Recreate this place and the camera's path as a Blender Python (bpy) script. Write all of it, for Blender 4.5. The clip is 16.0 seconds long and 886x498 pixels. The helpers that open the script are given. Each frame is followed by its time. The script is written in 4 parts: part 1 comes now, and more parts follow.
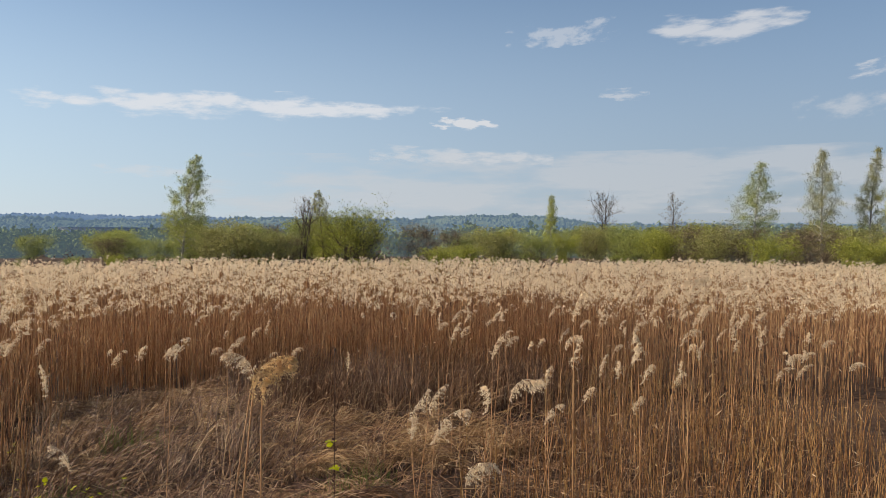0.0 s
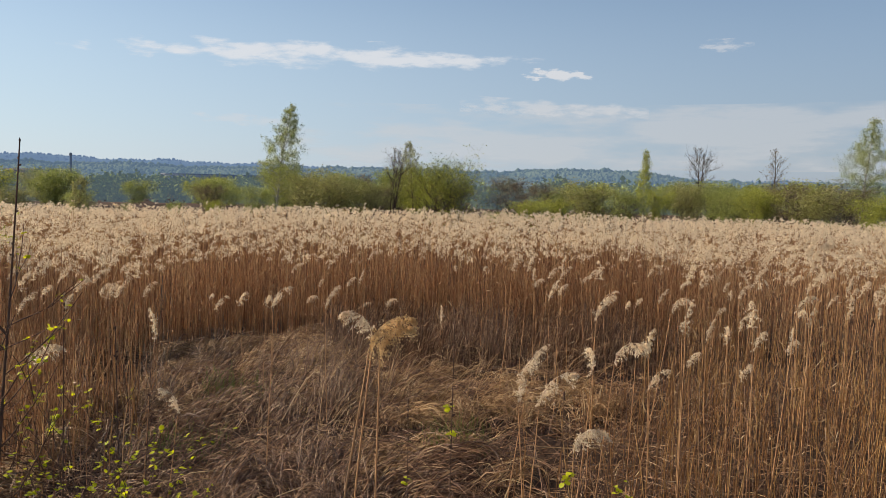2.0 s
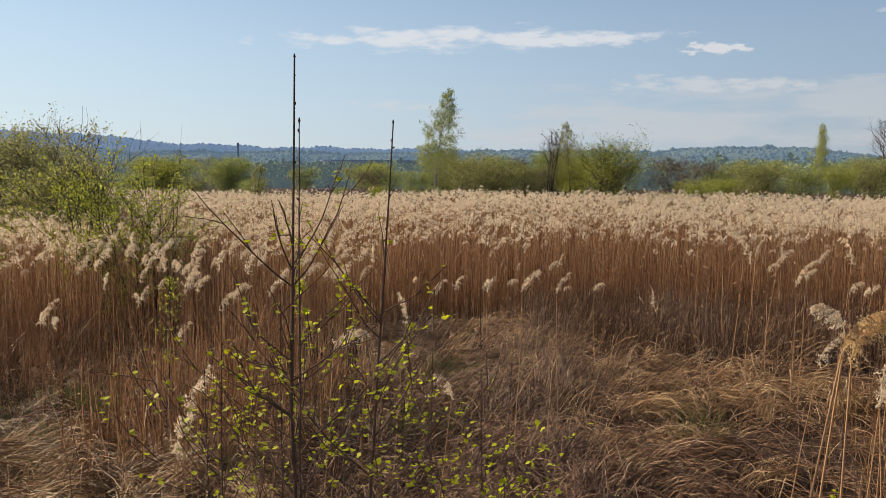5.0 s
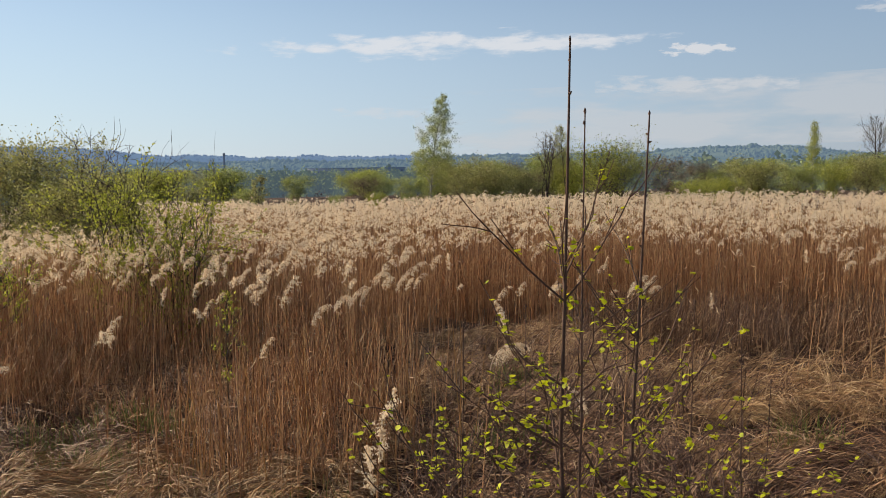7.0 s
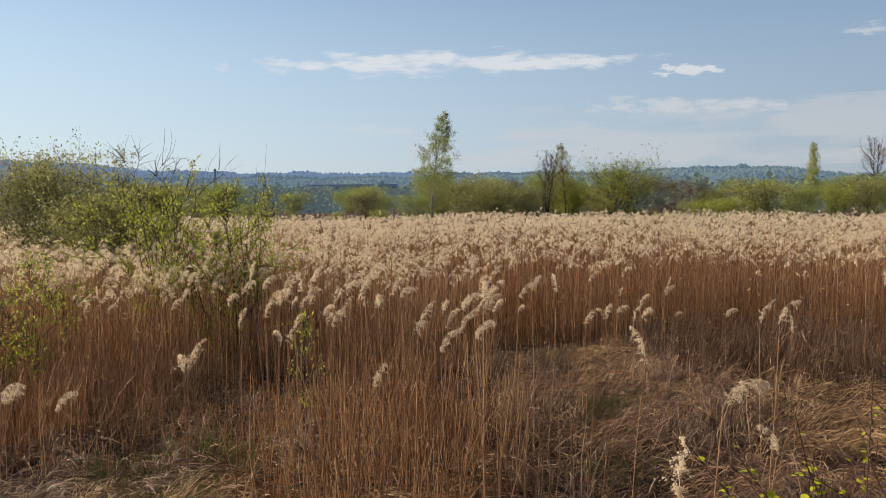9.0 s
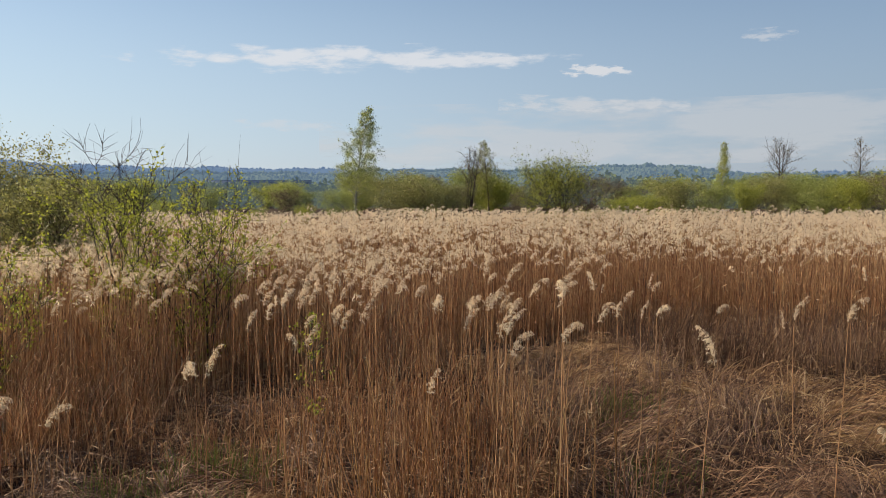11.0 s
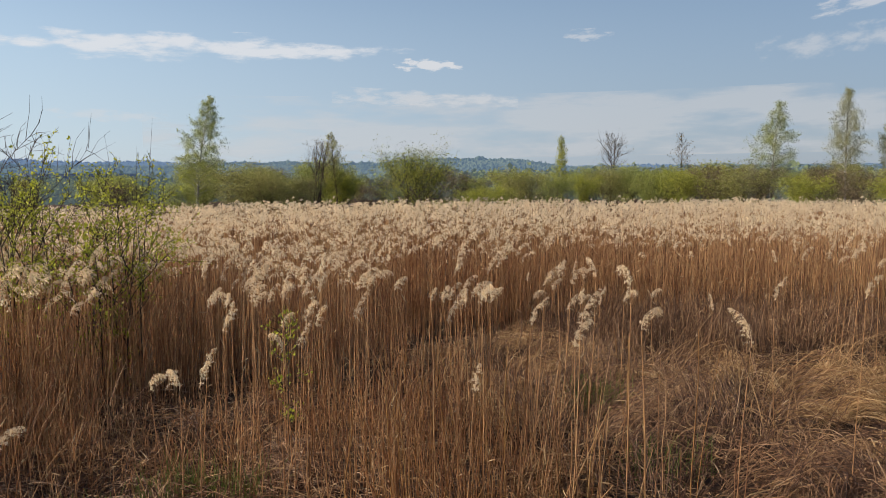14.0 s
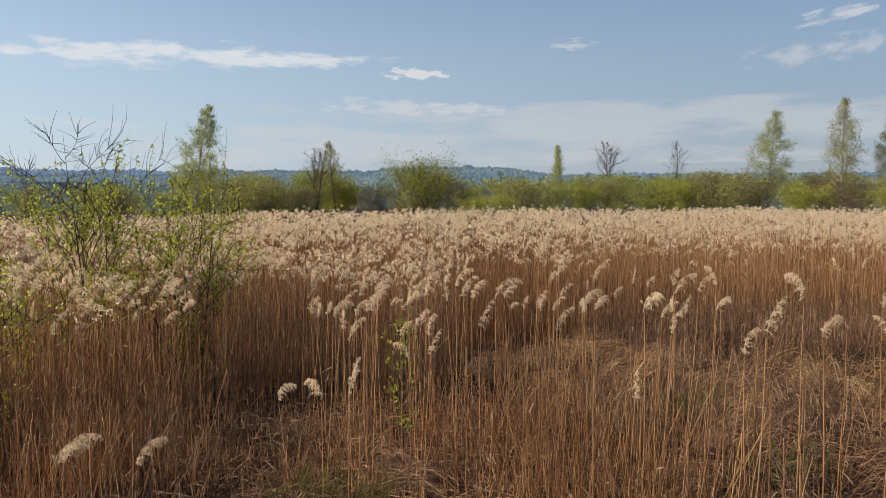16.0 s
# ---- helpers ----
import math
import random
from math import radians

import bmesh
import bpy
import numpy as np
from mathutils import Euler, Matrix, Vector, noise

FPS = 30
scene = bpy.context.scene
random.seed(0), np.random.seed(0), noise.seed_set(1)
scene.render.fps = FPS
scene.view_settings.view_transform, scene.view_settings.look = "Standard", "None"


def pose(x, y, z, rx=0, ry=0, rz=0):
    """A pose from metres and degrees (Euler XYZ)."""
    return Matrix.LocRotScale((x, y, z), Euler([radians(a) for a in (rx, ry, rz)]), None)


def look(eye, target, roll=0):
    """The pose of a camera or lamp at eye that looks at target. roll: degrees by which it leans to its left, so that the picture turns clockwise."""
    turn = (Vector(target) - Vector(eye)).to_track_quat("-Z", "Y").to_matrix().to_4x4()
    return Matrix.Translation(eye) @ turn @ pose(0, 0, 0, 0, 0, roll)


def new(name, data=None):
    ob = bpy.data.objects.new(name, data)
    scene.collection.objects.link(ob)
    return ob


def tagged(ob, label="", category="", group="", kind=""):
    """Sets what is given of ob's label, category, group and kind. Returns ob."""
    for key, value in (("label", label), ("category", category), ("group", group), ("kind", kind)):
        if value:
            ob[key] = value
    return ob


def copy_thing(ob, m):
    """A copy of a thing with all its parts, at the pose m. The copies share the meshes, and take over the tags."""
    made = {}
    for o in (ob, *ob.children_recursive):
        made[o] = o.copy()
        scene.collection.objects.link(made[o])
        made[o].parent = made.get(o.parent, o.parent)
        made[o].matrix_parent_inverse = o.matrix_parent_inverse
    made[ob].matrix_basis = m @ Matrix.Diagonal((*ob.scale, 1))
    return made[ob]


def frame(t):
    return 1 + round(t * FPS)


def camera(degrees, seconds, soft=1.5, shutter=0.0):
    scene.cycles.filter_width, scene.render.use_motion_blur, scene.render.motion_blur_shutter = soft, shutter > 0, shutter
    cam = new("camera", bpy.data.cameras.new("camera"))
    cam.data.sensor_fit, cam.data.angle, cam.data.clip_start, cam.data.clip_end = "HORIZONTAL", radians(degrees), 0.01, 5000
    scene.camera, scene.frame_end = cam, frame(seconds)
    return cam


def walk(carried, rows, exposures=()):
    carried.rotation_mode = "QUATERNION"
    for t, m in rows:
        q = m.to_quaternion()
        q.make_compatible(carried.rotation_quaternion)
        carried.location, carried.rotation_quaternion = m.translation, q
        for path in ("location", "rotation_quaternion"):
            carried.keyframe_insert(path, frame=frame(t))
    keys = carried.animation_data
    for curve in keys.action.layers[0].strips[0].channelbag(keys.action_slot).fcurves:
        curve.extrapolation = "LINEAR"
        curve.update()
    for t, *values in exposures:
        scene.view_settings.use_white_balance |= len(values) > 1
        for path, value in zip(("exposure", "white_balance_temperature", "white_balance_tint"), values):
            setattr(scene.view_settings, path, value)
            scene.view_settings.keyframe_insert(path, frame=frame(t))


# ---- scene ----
cam = camera(57.5, 16.0, soft=0.6)
PATH = [
    (0, (2.986, -0.297, 3.997), (3.494, 1.637, 3.95), 0.4),
    (0.5, (2.997, -0.236, 4.008), (3.475, 1.704, 3.928), 0.3),
    (1, (2.967, -0.187, 4.029), (3.404, 1.762, 3.924), 0.9),
    (1.5, (2.934, -0.142, 4.013), (3.303, 1.82, 3.893), 1.4),
    (2, (2.902, -0.122, 4.008), (3.199, 1.849, 3.84), 1.6),
    (2.5, (2.835, -0.106, 4.002), (3.037, 1.874, 3.798), 0.9),
    (3, (2.716, -0.091, 3.999), (2.852, 1.891, 3.774), 0.3),
    (3.5, (2.563, -0.076, 3.996), (2.645, 1.908, 3.764), -0.3),
    (4, (2.436, -0.022, 3.981), (2.465, 1.964, 3.745), 0.2),
    (4.5, (2.252, 0.057, 3.973), (2.207, 2.043, 3.744), 0.6),
    (4.7, (2.183, 0.104, 3.978), (2.117, 2.09, 3.758), 0.6),
    (6.8, (1.308, 0.4, 3.96), (1.266, 2.388, 3.751), -0.9),
    (7, (1.191, 0.453, 3.956), (1.15, 2.443, 3.753), -0.9),
    (7.5, (0.917, 0.575, 3.965), (0.856, 2.564, 3.772), -1.2),
    (8, (0.632, 0.665, 3.953), (0.559, 2.654, 3.759), -1.2),
    (8.5, (0.361, 0.756, 3.95), (0.318, 2.748, 3.776), -1.1),
    (9, (0.116, 0.905, 3.942), (0.1, 2.899, 3.782), -0.4),
    (9.2, (0.024, 0.973, 3.955), (0.028, 2.967, 3.803), -0.4),
    (11.3, (-1.068, 1.403, 3.906), (-0.843, 3.383, 3.735), -0.3),
    (11.5, (-1.155, 1.448, 3.898), (-0.91, 3.425, 3.727), -0.6),
    (12, (-1.397, 1.526, 3.883), (-1.078, 3.492, 3.704), -0.6),
    (12.5, (-1.622, 1.622, 3.86), (-1.224, 3.573, 3.672), -0.5),
    (13, (-1.807, 1.801, 3.842), (-1.349, 3.738, 3.649), -0.5),
    (13.5, (-1.981, 1.936, 3.851), (-1.451, 3.855, 3.664), -0.6),
    (14, (-2.235, 2.0, 3.845), (-1.644, 3.902, 3.659), -0.1),
    (14.5, (-2.529, 2.05, 3.866), (-1.924, 3.948, 3.693), -0.5),
    (15, (-2.774, 2.169, 3.839), (-2.167, 4.067, 3.673), -0.9),
    (15.5, (-3.056, 2.298, 3.85), (-2.442, 4.193, 3.673), -0.9),
    (16, (-3.348, 2.342, 3.847), (-2.727, 4.236, 3.682), -0.1),
]
walk(cam, [(t, look(eye, aim, lean)) for t, eye, aim, lean in PATH])

# ---------------------------------------------------------------- light
SUN_DIR = Vector((-0.84, 0.30, 0.53)).normalized()   # towards the sun
world = bpy.data.worlds.new("spring_sky")
scene.world = world
world.use_nodes = True
wn = world.node_tree
sky = wn.nodes.new("ShaderNodeTexSky")
sky.sky_type = "NISHITA"
sky.sun_disc = False
sky.sun_elevation = math.asin(SUN_DIR.z)
sky.sun_rotation = math.atan2(SUN_DIR.x, SUN_DIR.y)
sky.air_density, sky.dust_density, sky.ozone_density = 1.0, 0.25, 2.2
wn.nodes["Background"].inputs["Strength"].default_value = 0.081
wn.links.new(sky.outputs[0], wn.nodes["Background"].inputs["Color"])
sun = new("sun", bpy.data.lights.new("sun", "SUN"))
sun.data.energy, sun.data.angle, sun.data.color = 5.0, radians(0.53), (1.0, 0.88, 0.70)
sun.matrix_world = look(SUN_DIR * 50, (0, 0, 0))
scene.view_settings.exposure = 0.42

rng = np.random.default_rng(7)


# ---------------------------------------------------------------- materials
def mat_new(name):
    m = bpy.data.materials.new(name)
    m.use_nodes = True
    m.node_tree.nodes.clear()
    return m, m.node_tree.nodes, m.node_tree.links


def ramp(nodes, stops):
    r = nodes.new("ShaderNodeValToRGB")
    while len(r.color_ramp.elements) < len(stops):
        r.color_ramp.elements.new(0.5)
    for e, (p, c) in zip(r.color_ramp.elements, stops):
        e.position, e.color = p, (*c, 1)
    return r


def thin_mat(name, stops, through_share=0.4, gloss=0.0, scale=14.0, per_object=False, dusk=0.35):
    """Thin plant matter: colour by island (or object) and by a fine grain, with light passing through."""
    m, n, l = mat_new(name)
    out = n.new("ShaderNodeOutputMaterial")
    r = ramp(n, stops)
    src = n.new("ShaderNodeObjectInfo" if per_object else "ShaderNodeNewGeometry")
    rnd = src.outputs["Random" if per_object else "Random Per Island"]
    tc = n.new("ShaderNodeTexCoord")
    nz = n.new("ShaderNodeTexNoise")
    nz.inputs["Scale"].default_value, nz.inputs["Detail"].default_value = scale, 3
    l.new(tc.outputs["Object"], nz.inputs["Vector"])
    mx = n.new("ShaderNodeMath")
    mx.operation = "MULTIPLY_ADD"
    l.new(nz.outputs["Fac"], mx.inputs[0])
    mx.inputs[1].default_value = dusk
    ad = n.new("ShaderNodeMath")
    ad.operation = "MULTIPLY_ADD"
    l.new(rnd, ad.inputs[0])
    ad.inputs[1].default_value, ad.inputs[2].default_value = 1 - dusk, 0.0
    l.new(ad.outputs[0], mx.inputs[2])
    l.new(mx.outputs[0], r.inputs[0])
    d = n.new("ShaderNodeBsdfPrincipled")
    d.inputs["Roughness"].default_value = 0.6 if gloss else 0.85
    d.inputs["Specular IOR Level"].default_value = 0.5 if gloss else 0.15
    l.new(r.outputs[0], d.inputs["Base Color"])
    if through_share:
        t = n.new("ShaderNodeBsdfTranslucent")
        l.new(r.outputs[0], t.inputs["Color"])
        mix = n.new("ShaderNodeMixShader")
        mix.inputs[0].default_value = through_share
        l.new(d.outputs[0], mix.inputs[1])
        l.new(t.outputs[0], mix.inputs[2])
        l.new(mix.outputs[0], out.inputs[0])
    else:
        l.new(d.outputs[0], out.inputs[0])
    return m


def rough_mat(name, stops, scale, bump=0.3, detail=6.0, scale2=None, rough=0.9):
    """Solid matter: two scales of noise for colour, and relief."""
    m, n, l = mat_new(name)
    out = n.new("ShaderNodeOutputMaterial")
    tc = n.new("ShaderNodeTexCoord")
    a, b = n.new("ShaderNodeTexNoise"), n.new("ShaderNodeTexNoise")
    for nz, s in ((a, scale), (b, scale2 or scale * 9)):
        nz.inputs["Scale"].default_value, nz.inputs["Detail"].default_value = s, detail
        l.new(tc.outputs["Object"], nz.inputs["Vector"])
    mx = n.new("ShaderNodeMix")
    mx.inputs[0].default_value = 0.5
    l.new(a.outputs["Fac"], mx.inputs[2])
    l.new(b.outputs["Fac"], mx.inputs[3])
    r = ramp(n, stops)
    l.new(mx.outputs[0], r.inputs[0])
    d = n.new("ShaderNodeBsdfPrincipled")
    d.inputs["Roughness"].default_value, d.inputs["Specular IOR Level"].default_value = rough, 0.2
    l.new(r.outputs[0], d.inputs["Base Color"])
    bp = n.new("ShaderNodeBump")
    bp.inputs["Strength"].default_value, bp.inputs["Distance"].default_value = bump, 0.05
    l.new(b.outputs["Fac"], bp.inputs["Height"])
    l.new(bp.outputs[0], d.inputs["Normal"])
    l.new(d.outputs[0], out.inputs[0])
    return m


def far_haze_mat(name, stops, haze_tint, haze_glow, scale):
    """Distant backdrop: forest or wall colour with haze painted over it as blue emission."""
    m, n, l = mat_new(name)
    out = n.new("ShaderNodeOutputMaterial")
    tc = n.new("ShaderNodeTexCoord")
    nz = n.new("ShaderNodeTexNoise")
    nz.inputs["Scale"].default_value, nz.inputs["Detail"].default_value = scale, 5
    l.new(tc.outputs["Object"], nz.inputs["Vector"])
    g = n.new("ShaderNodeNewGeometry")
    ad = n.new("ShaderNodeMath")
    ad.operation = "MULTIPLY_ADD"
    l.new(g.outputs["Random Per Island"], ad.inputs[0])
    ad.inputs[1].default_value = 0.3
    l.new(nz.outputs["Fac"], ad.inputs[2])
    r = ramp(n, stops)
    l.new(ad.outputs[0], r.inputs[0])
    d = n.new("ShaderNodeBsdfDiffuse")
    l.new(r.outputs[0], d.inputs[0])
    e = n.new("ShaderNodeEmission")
    e.inputs[0].default_value, e.inputs[1].default_value = (*haze_tint, 1), haze_glow
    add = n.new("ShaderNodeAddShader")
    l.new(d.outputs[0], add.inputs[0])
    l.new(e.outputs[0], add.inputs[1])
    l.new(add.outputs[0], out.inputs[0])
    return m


STEM = thin_mat("reed_stem", [(0.0, (0.12, 0.048, 0.022)), (0.35, (0.36, 0.175, 0.08)), (0.7, (0.64, 0.385, 0.185)), (1.0, (0.86, 0.645, 0.36))], 0.28, 0.3, 3.0)
GOLDSTEM = thin_mat("golden_reed_stem", [(0.0, (0.12, 0.045, 0.014)), (0.35, (0.30, 0.135, 0.042)), (0.7, (0.54, 0.30, 0.10)), (1.0, (0.82, 0.58, 0.26))], 0.12, 0.3, 3.0)
STRAW = thin_mat("dry_straw", [(0.0, (0.09, 0.038, 0.014)), (0.35, (0.29, 0.15, 0.06)), (0.7, (0.55, 0.35, 0.165)), (1.0, (0.82, 0.64, 0.40))], 0.22, 0.3, 2.0)
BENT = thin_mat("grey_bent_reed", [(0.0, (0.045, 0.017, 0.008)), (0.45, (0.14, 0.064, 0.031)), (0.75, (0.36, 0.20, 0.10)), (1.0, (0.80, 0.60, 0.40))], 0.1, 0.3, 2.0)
DRYLEAF = thin_mat("dry_reed_leaf", [(0.0, (0.34, 0.20, 0.09)), (0.6, (0.55, 0.38, 0.19)), (1.0, (0.76, 0.62, 0.42))], 0.35, 0.2, 4.0)
PLUME = thin_mat("reed_plume", [(0.0, (0.58, 0.42, 0.25)), (0.4, (0.84, 0.68, 0.47)), (1.0, (0.95, 0.84, 0.66))], 0.52, 0, 30.0, dusk=0.75)
PLUME_GOLD = thin_mat("golden_plume", [(0.0, (0.56, 0.35, 0.14)), (0.5, (0.80, 0.57, 0.29)), (1.0, (0.92, 0.77, 0.53))], 0.5, 0, 30.0, dusk=0.75)
LEAF_LIME = thin_mat("young_leaf", [(0.0, (0.28, 0.31, 0.006)), (0.5, (0.58, 0.58, 0.010)), (1.0, (0.80, 0.77, 0.025))], 0.55, 0.3, 9.0, per_object=True)
LEAF_BIRCH = thin_mat("birch_leaf", [(0.0, (0.14, 0.165, 0.03)), (0.5, (0.32, 0.345, 0.08)), (1.0, (0.52, 0.53, 0.16))], 0.45, 0.2, 0.8)
LEAF_WILLOW = thin_mat("willow_leaf", [(0.0, (0.15, 0.15, 0.045)), (0.5, (0.32, 0.30, 0.09)), (1.0, (0.52, 0.48, 0.18))], 0.42, 0.2, 0.6)
LEAF_SPRING = thin_mat("spring_willow_leaf", [(0.0, (0.20, 0.225, 0.02)), (0.5, (0.42, 0.44, 0.045)), (1.0, (0.64, 0.63, 0.11))], 0.52, 0.2, 0.6)
LEAF_THORN = thin_mat("thorn_leaf", [(0.0, (0.12, 0.135, 0.012)), (0.5, (0.28, 0.30, 0.03)), (1.0, (0.46, 0.46, 0.07))], 0.4, 0.2, 0.6)
LEAF_LIMEBUSH = thin_mat("fresh_leaf", [(0.0, (0.18, 0.195, 0.02)), (0.5, (0.36, 0.365, 0.05)), (1.0, (0.52, 0.52, 0.11))], 0.45, 0.2, 0.6)
BUD_BROWN = thin_mat("brown_bud", [(0.0, (0.11, 0.08, 0.05)), (0.5, (0.22, 0.165, 0.10)), (1.0, (0.34, 0.27, 0.16))], 0.2, 0.0, 0.6)
GRASS = thin_mat("green_grass", [(0.0, (0.09, 0.12, 0.02)), (0.5, (0.17, 0.23, 0.04)), (1.0, (0.33, 0.36, 0.11))], 0.4, 0.2, 4.0)
BARK_DARK = rough_mat("dark_bark", [(0.25, (0.035, 0.026, 0.02)), (0.7, (0.115, 0.085, 0.065))], 6.0)
BARK_RED = rough_mat("sapling_bark", [(0.25, (0.06, 0.032, 0.022)), (0.7, (0.17, 0.10, 0.07))], 30.0)
BARK_BIRCH = rough_mat("birch_bark", [(0.35, (0.07, 0.06, 0.05)), (0.5, (0.35, 0.33, 0.29)), (0.75, (0.55, 0.52, 0.47))], 3.0)
SOIL = rough_mat("marsh_soil", [(0.25, (0.028, 0.015, 0.010)), (0.5, (0.07, 0.038, 0.021)), (0.75, (0.15, 0.09, 0.048))], 0.9, 0.8, 8.0, 14.0)
GRAVEL = rough_mat("path_gravel", [(0.3, (0.12, 0.10, 0.08)), (0.6, (0.26, 0.23, 0.19)), (0.8, (0.36, 0.33, 0.28))], 3.0, 0.8, 8.0, 60.0)
# the blue emission on the far woods and hills stands in for haze
WOOD_FAR = far_haze_mat("hazed_far_tree_leaf", [(0.3, (0.045, 0.06, 0.022)), (0.6, (0.12, 0.14, 0.045)), (0.95, (0.22, 0.25, 0.07))], (0.30, 0.42, 0.55), 0.14, 0.02)
# hill base colours are also greyed and blued to look hazy
HILL_NEAR = far_haze_mat("hazed_hill_forest", [(0.35, (0.022, 0.042, 0.035)), (0.6, (0.055, 0.075, 0.05)), (0.95, (0.11, 0.13, 0.07))], (0.27, 0.40, 0.60), 0.26, 0.006)
HILL_FAR = far_haze_mat("hazed_far_hill_forest", [(0.35, (0.015, 0.03, 0.04)), (0.6, (0.03, 0.05, 0.055)), (0.95, (0.06, 0.08, 0.08))], (0.25, 0.37, 0.62), 0.36, 0.004)
# valley buildings get the same painted haze glow
WALL_WHITE = far_haze_mat("pale_render", [(0.3, (0.42, 0.42, 0.42)), (0.8, (0.55, 0.55, 0.55))], (0.3, 0.42, 0.6), 0.08, 0.2)
ROOF_BLUE = far_haze_mat("blue_grey_sheet", [(0.3, (0.05, 0.06, 0.085)), (0.8, (0.08, 0.09, 0.12))], (0.25, 0.38, 0.6), 0.12, 0.2)
ROOF_DARK = far_haze_mat("dark_tile_roof", [(0.3, (0.06, 0.05, 0.05)), (0.8, (0.11, 0.09, 0.085))], (0.25, 0.38, 0.6), 0.10, 0.2)
PANE = far_haze_mat("far_window_glass", [(0.3, (0.03, 0.04, 0.05)), (0.8, (0.06, 0.07, 0.09))], (0.25, 0.38, 0.6), 0.08, 0.2)


# ---------------------------------------------------------------- mesh tools
def mesh_np(name, verts, quads=None, tris=None, smooth=False):
    verts = np.asarray(verts, np.float32).reshape(-1, 3)
    loops, sizes = [], []
    if quads is not None and len(quads):
        q = np.asarray(quads, np.int32).reshape(-1, 4)
        loops.append(q.ravel())
        sizes.append(np.full(len(q), 4, np.int32))
    if tris is not None and len(tris):
        q = np.asarray(tris, np.int32).reshape(-1, 3)
        loops.append(q.ravel())
        sizes.append(np.full(len(q), 3, np.int32))
    loops, sizes = np.concatenate(loops), np.concatenate(sizes)
    me = bpy.data.meshes.new(name)
    me.vertices.add(len(verts))
    me.vertices.foreach_set("co", verts.ravel())
    me.loops.add(len(loops))
    me.loops.foreach_set("vertex_index", loops)
    me.polygons.add(len(sizes))
    me.polygons.foreach_set("loop_start", np.concatenate([[0], np.cumsum(sizes)[:-1]]).astype(np.int32))
    me.update(calc_edges=True)
    if smooth:
        me.polygons.foreach_set("use_smooth", np.ones(len(sizes), bool))
    return me


def part(name, soup, material, parent=None, label="", smooth=False):
    """One mesh object from (verts, quads, tris) under a thing or a part."""
    v, q, t = (*soup, None)[:3]
    me = mesh_np(name, v, q, t, smooth)
    me.materials.append(material)
    ob = new(name, me)
    if parent is not None:
        ob.parent = parent
    return tagged(ob, label)


def thing(name, at, label, category, group="", kind="", turn=0.0, scale=1.0):
    ob = new(name)
    ob.empty_display_size = 0.1
    ob.matrix_basis = pose(*at, 0, 0, turn) @ Matrix.Scale(scale, 4)
    return tagged(ob, label, category, group, kind)


def join(soups):
    vs, qs, ts, o = [], [], [], 0
    for s in soups:
        v, q, t = (*s, None)[:3]
        vs.append(v)
        if q is not None and len(q):
            qs.append(q + o)
        if t is not None and len(t):
            ts.append(t + o)
        o += len(v)
    return np.concatenate(vs), (np.concatenate(qs) if qs else None), (np.concatenate(ts) if ts else None)


def unit(a):
    return a / np.maximum(np.linalg.norm(a, axis=-1, keepdims=True), 1e-9)


def tubes(p, r, sides=3):
    """Tapered tubes along paths p (N, K, 3) with radii r (N, K)."""
    p, r = np.asarray(p, float), np.asarray(r, float)
    n, k, _ = p.shape
    t = unit(np.gradient(p, axis=1))
    ref = np.where(np.abs(t[..., :1]) > 0.8, np.array([0.0, 1.0, 0.1]), np.array([1.0, 0.13, 0.07]))
    u = unit(np.cross(t, ref))
    w = np.cross(t, u)
    a = np.arange(sides) * 2 * np.pi / sides
    ring = p[:, :, None] + r[:, :, None, None] * (np.cos(a)[:, None] * u[:, :, None] + np.sin(a)[:, None] * w[:, :, None])
    idx = np.arange(n * k * sides).reshape(n, k, sides)
    nx = np.roll(idx, -1, axis=2)
    q = np.stack([idx[:, :-1], nx[:, :-1], nx[:, 1:], idx[:, 1:]], -1).reshape(-1, 4)
    return ring.reshape(-1, 3), q


def blades(base, tip, width, side=None, bulge=0.45):
    """Four-cornered leaf blades from base to tip."""
    n = len(base)
    d = tip - base
    if side is None:
        side = rng.normal(size=(n, 3))
    s = unit(np.cross(d, side)) * np.asarray(width).reshape(-1, 1) * 0.5
    mid = base + d * bulge
    v = np.stack([base, mid + s, tip, mid - s], 1).reshape(-1, 3)
    return v, np.arange(n * 4).reshape(n, 4)


def leaves_at(pts, size, droop=0.0, slim=0.7):
    n = len(pts)
    d = rng.normal(size=(n, 3))
    d[:, 2] -= droop
    sz = size * rng.uniform(0.6, 1.25, n)
    return blades(pts, pts + unit(d) * sz[:, None], sz * slim)


# ---------------------------------------------------------------- lie of the land
WAY0, WAY_N = np.array([2.99, -0.30]), np.array([0.384, 0.923])


def smooth_step(a, b, x):
    t = np.clip((x - a) / (b - a), 0, 1)
    return t * t * (3 - 2 * t)


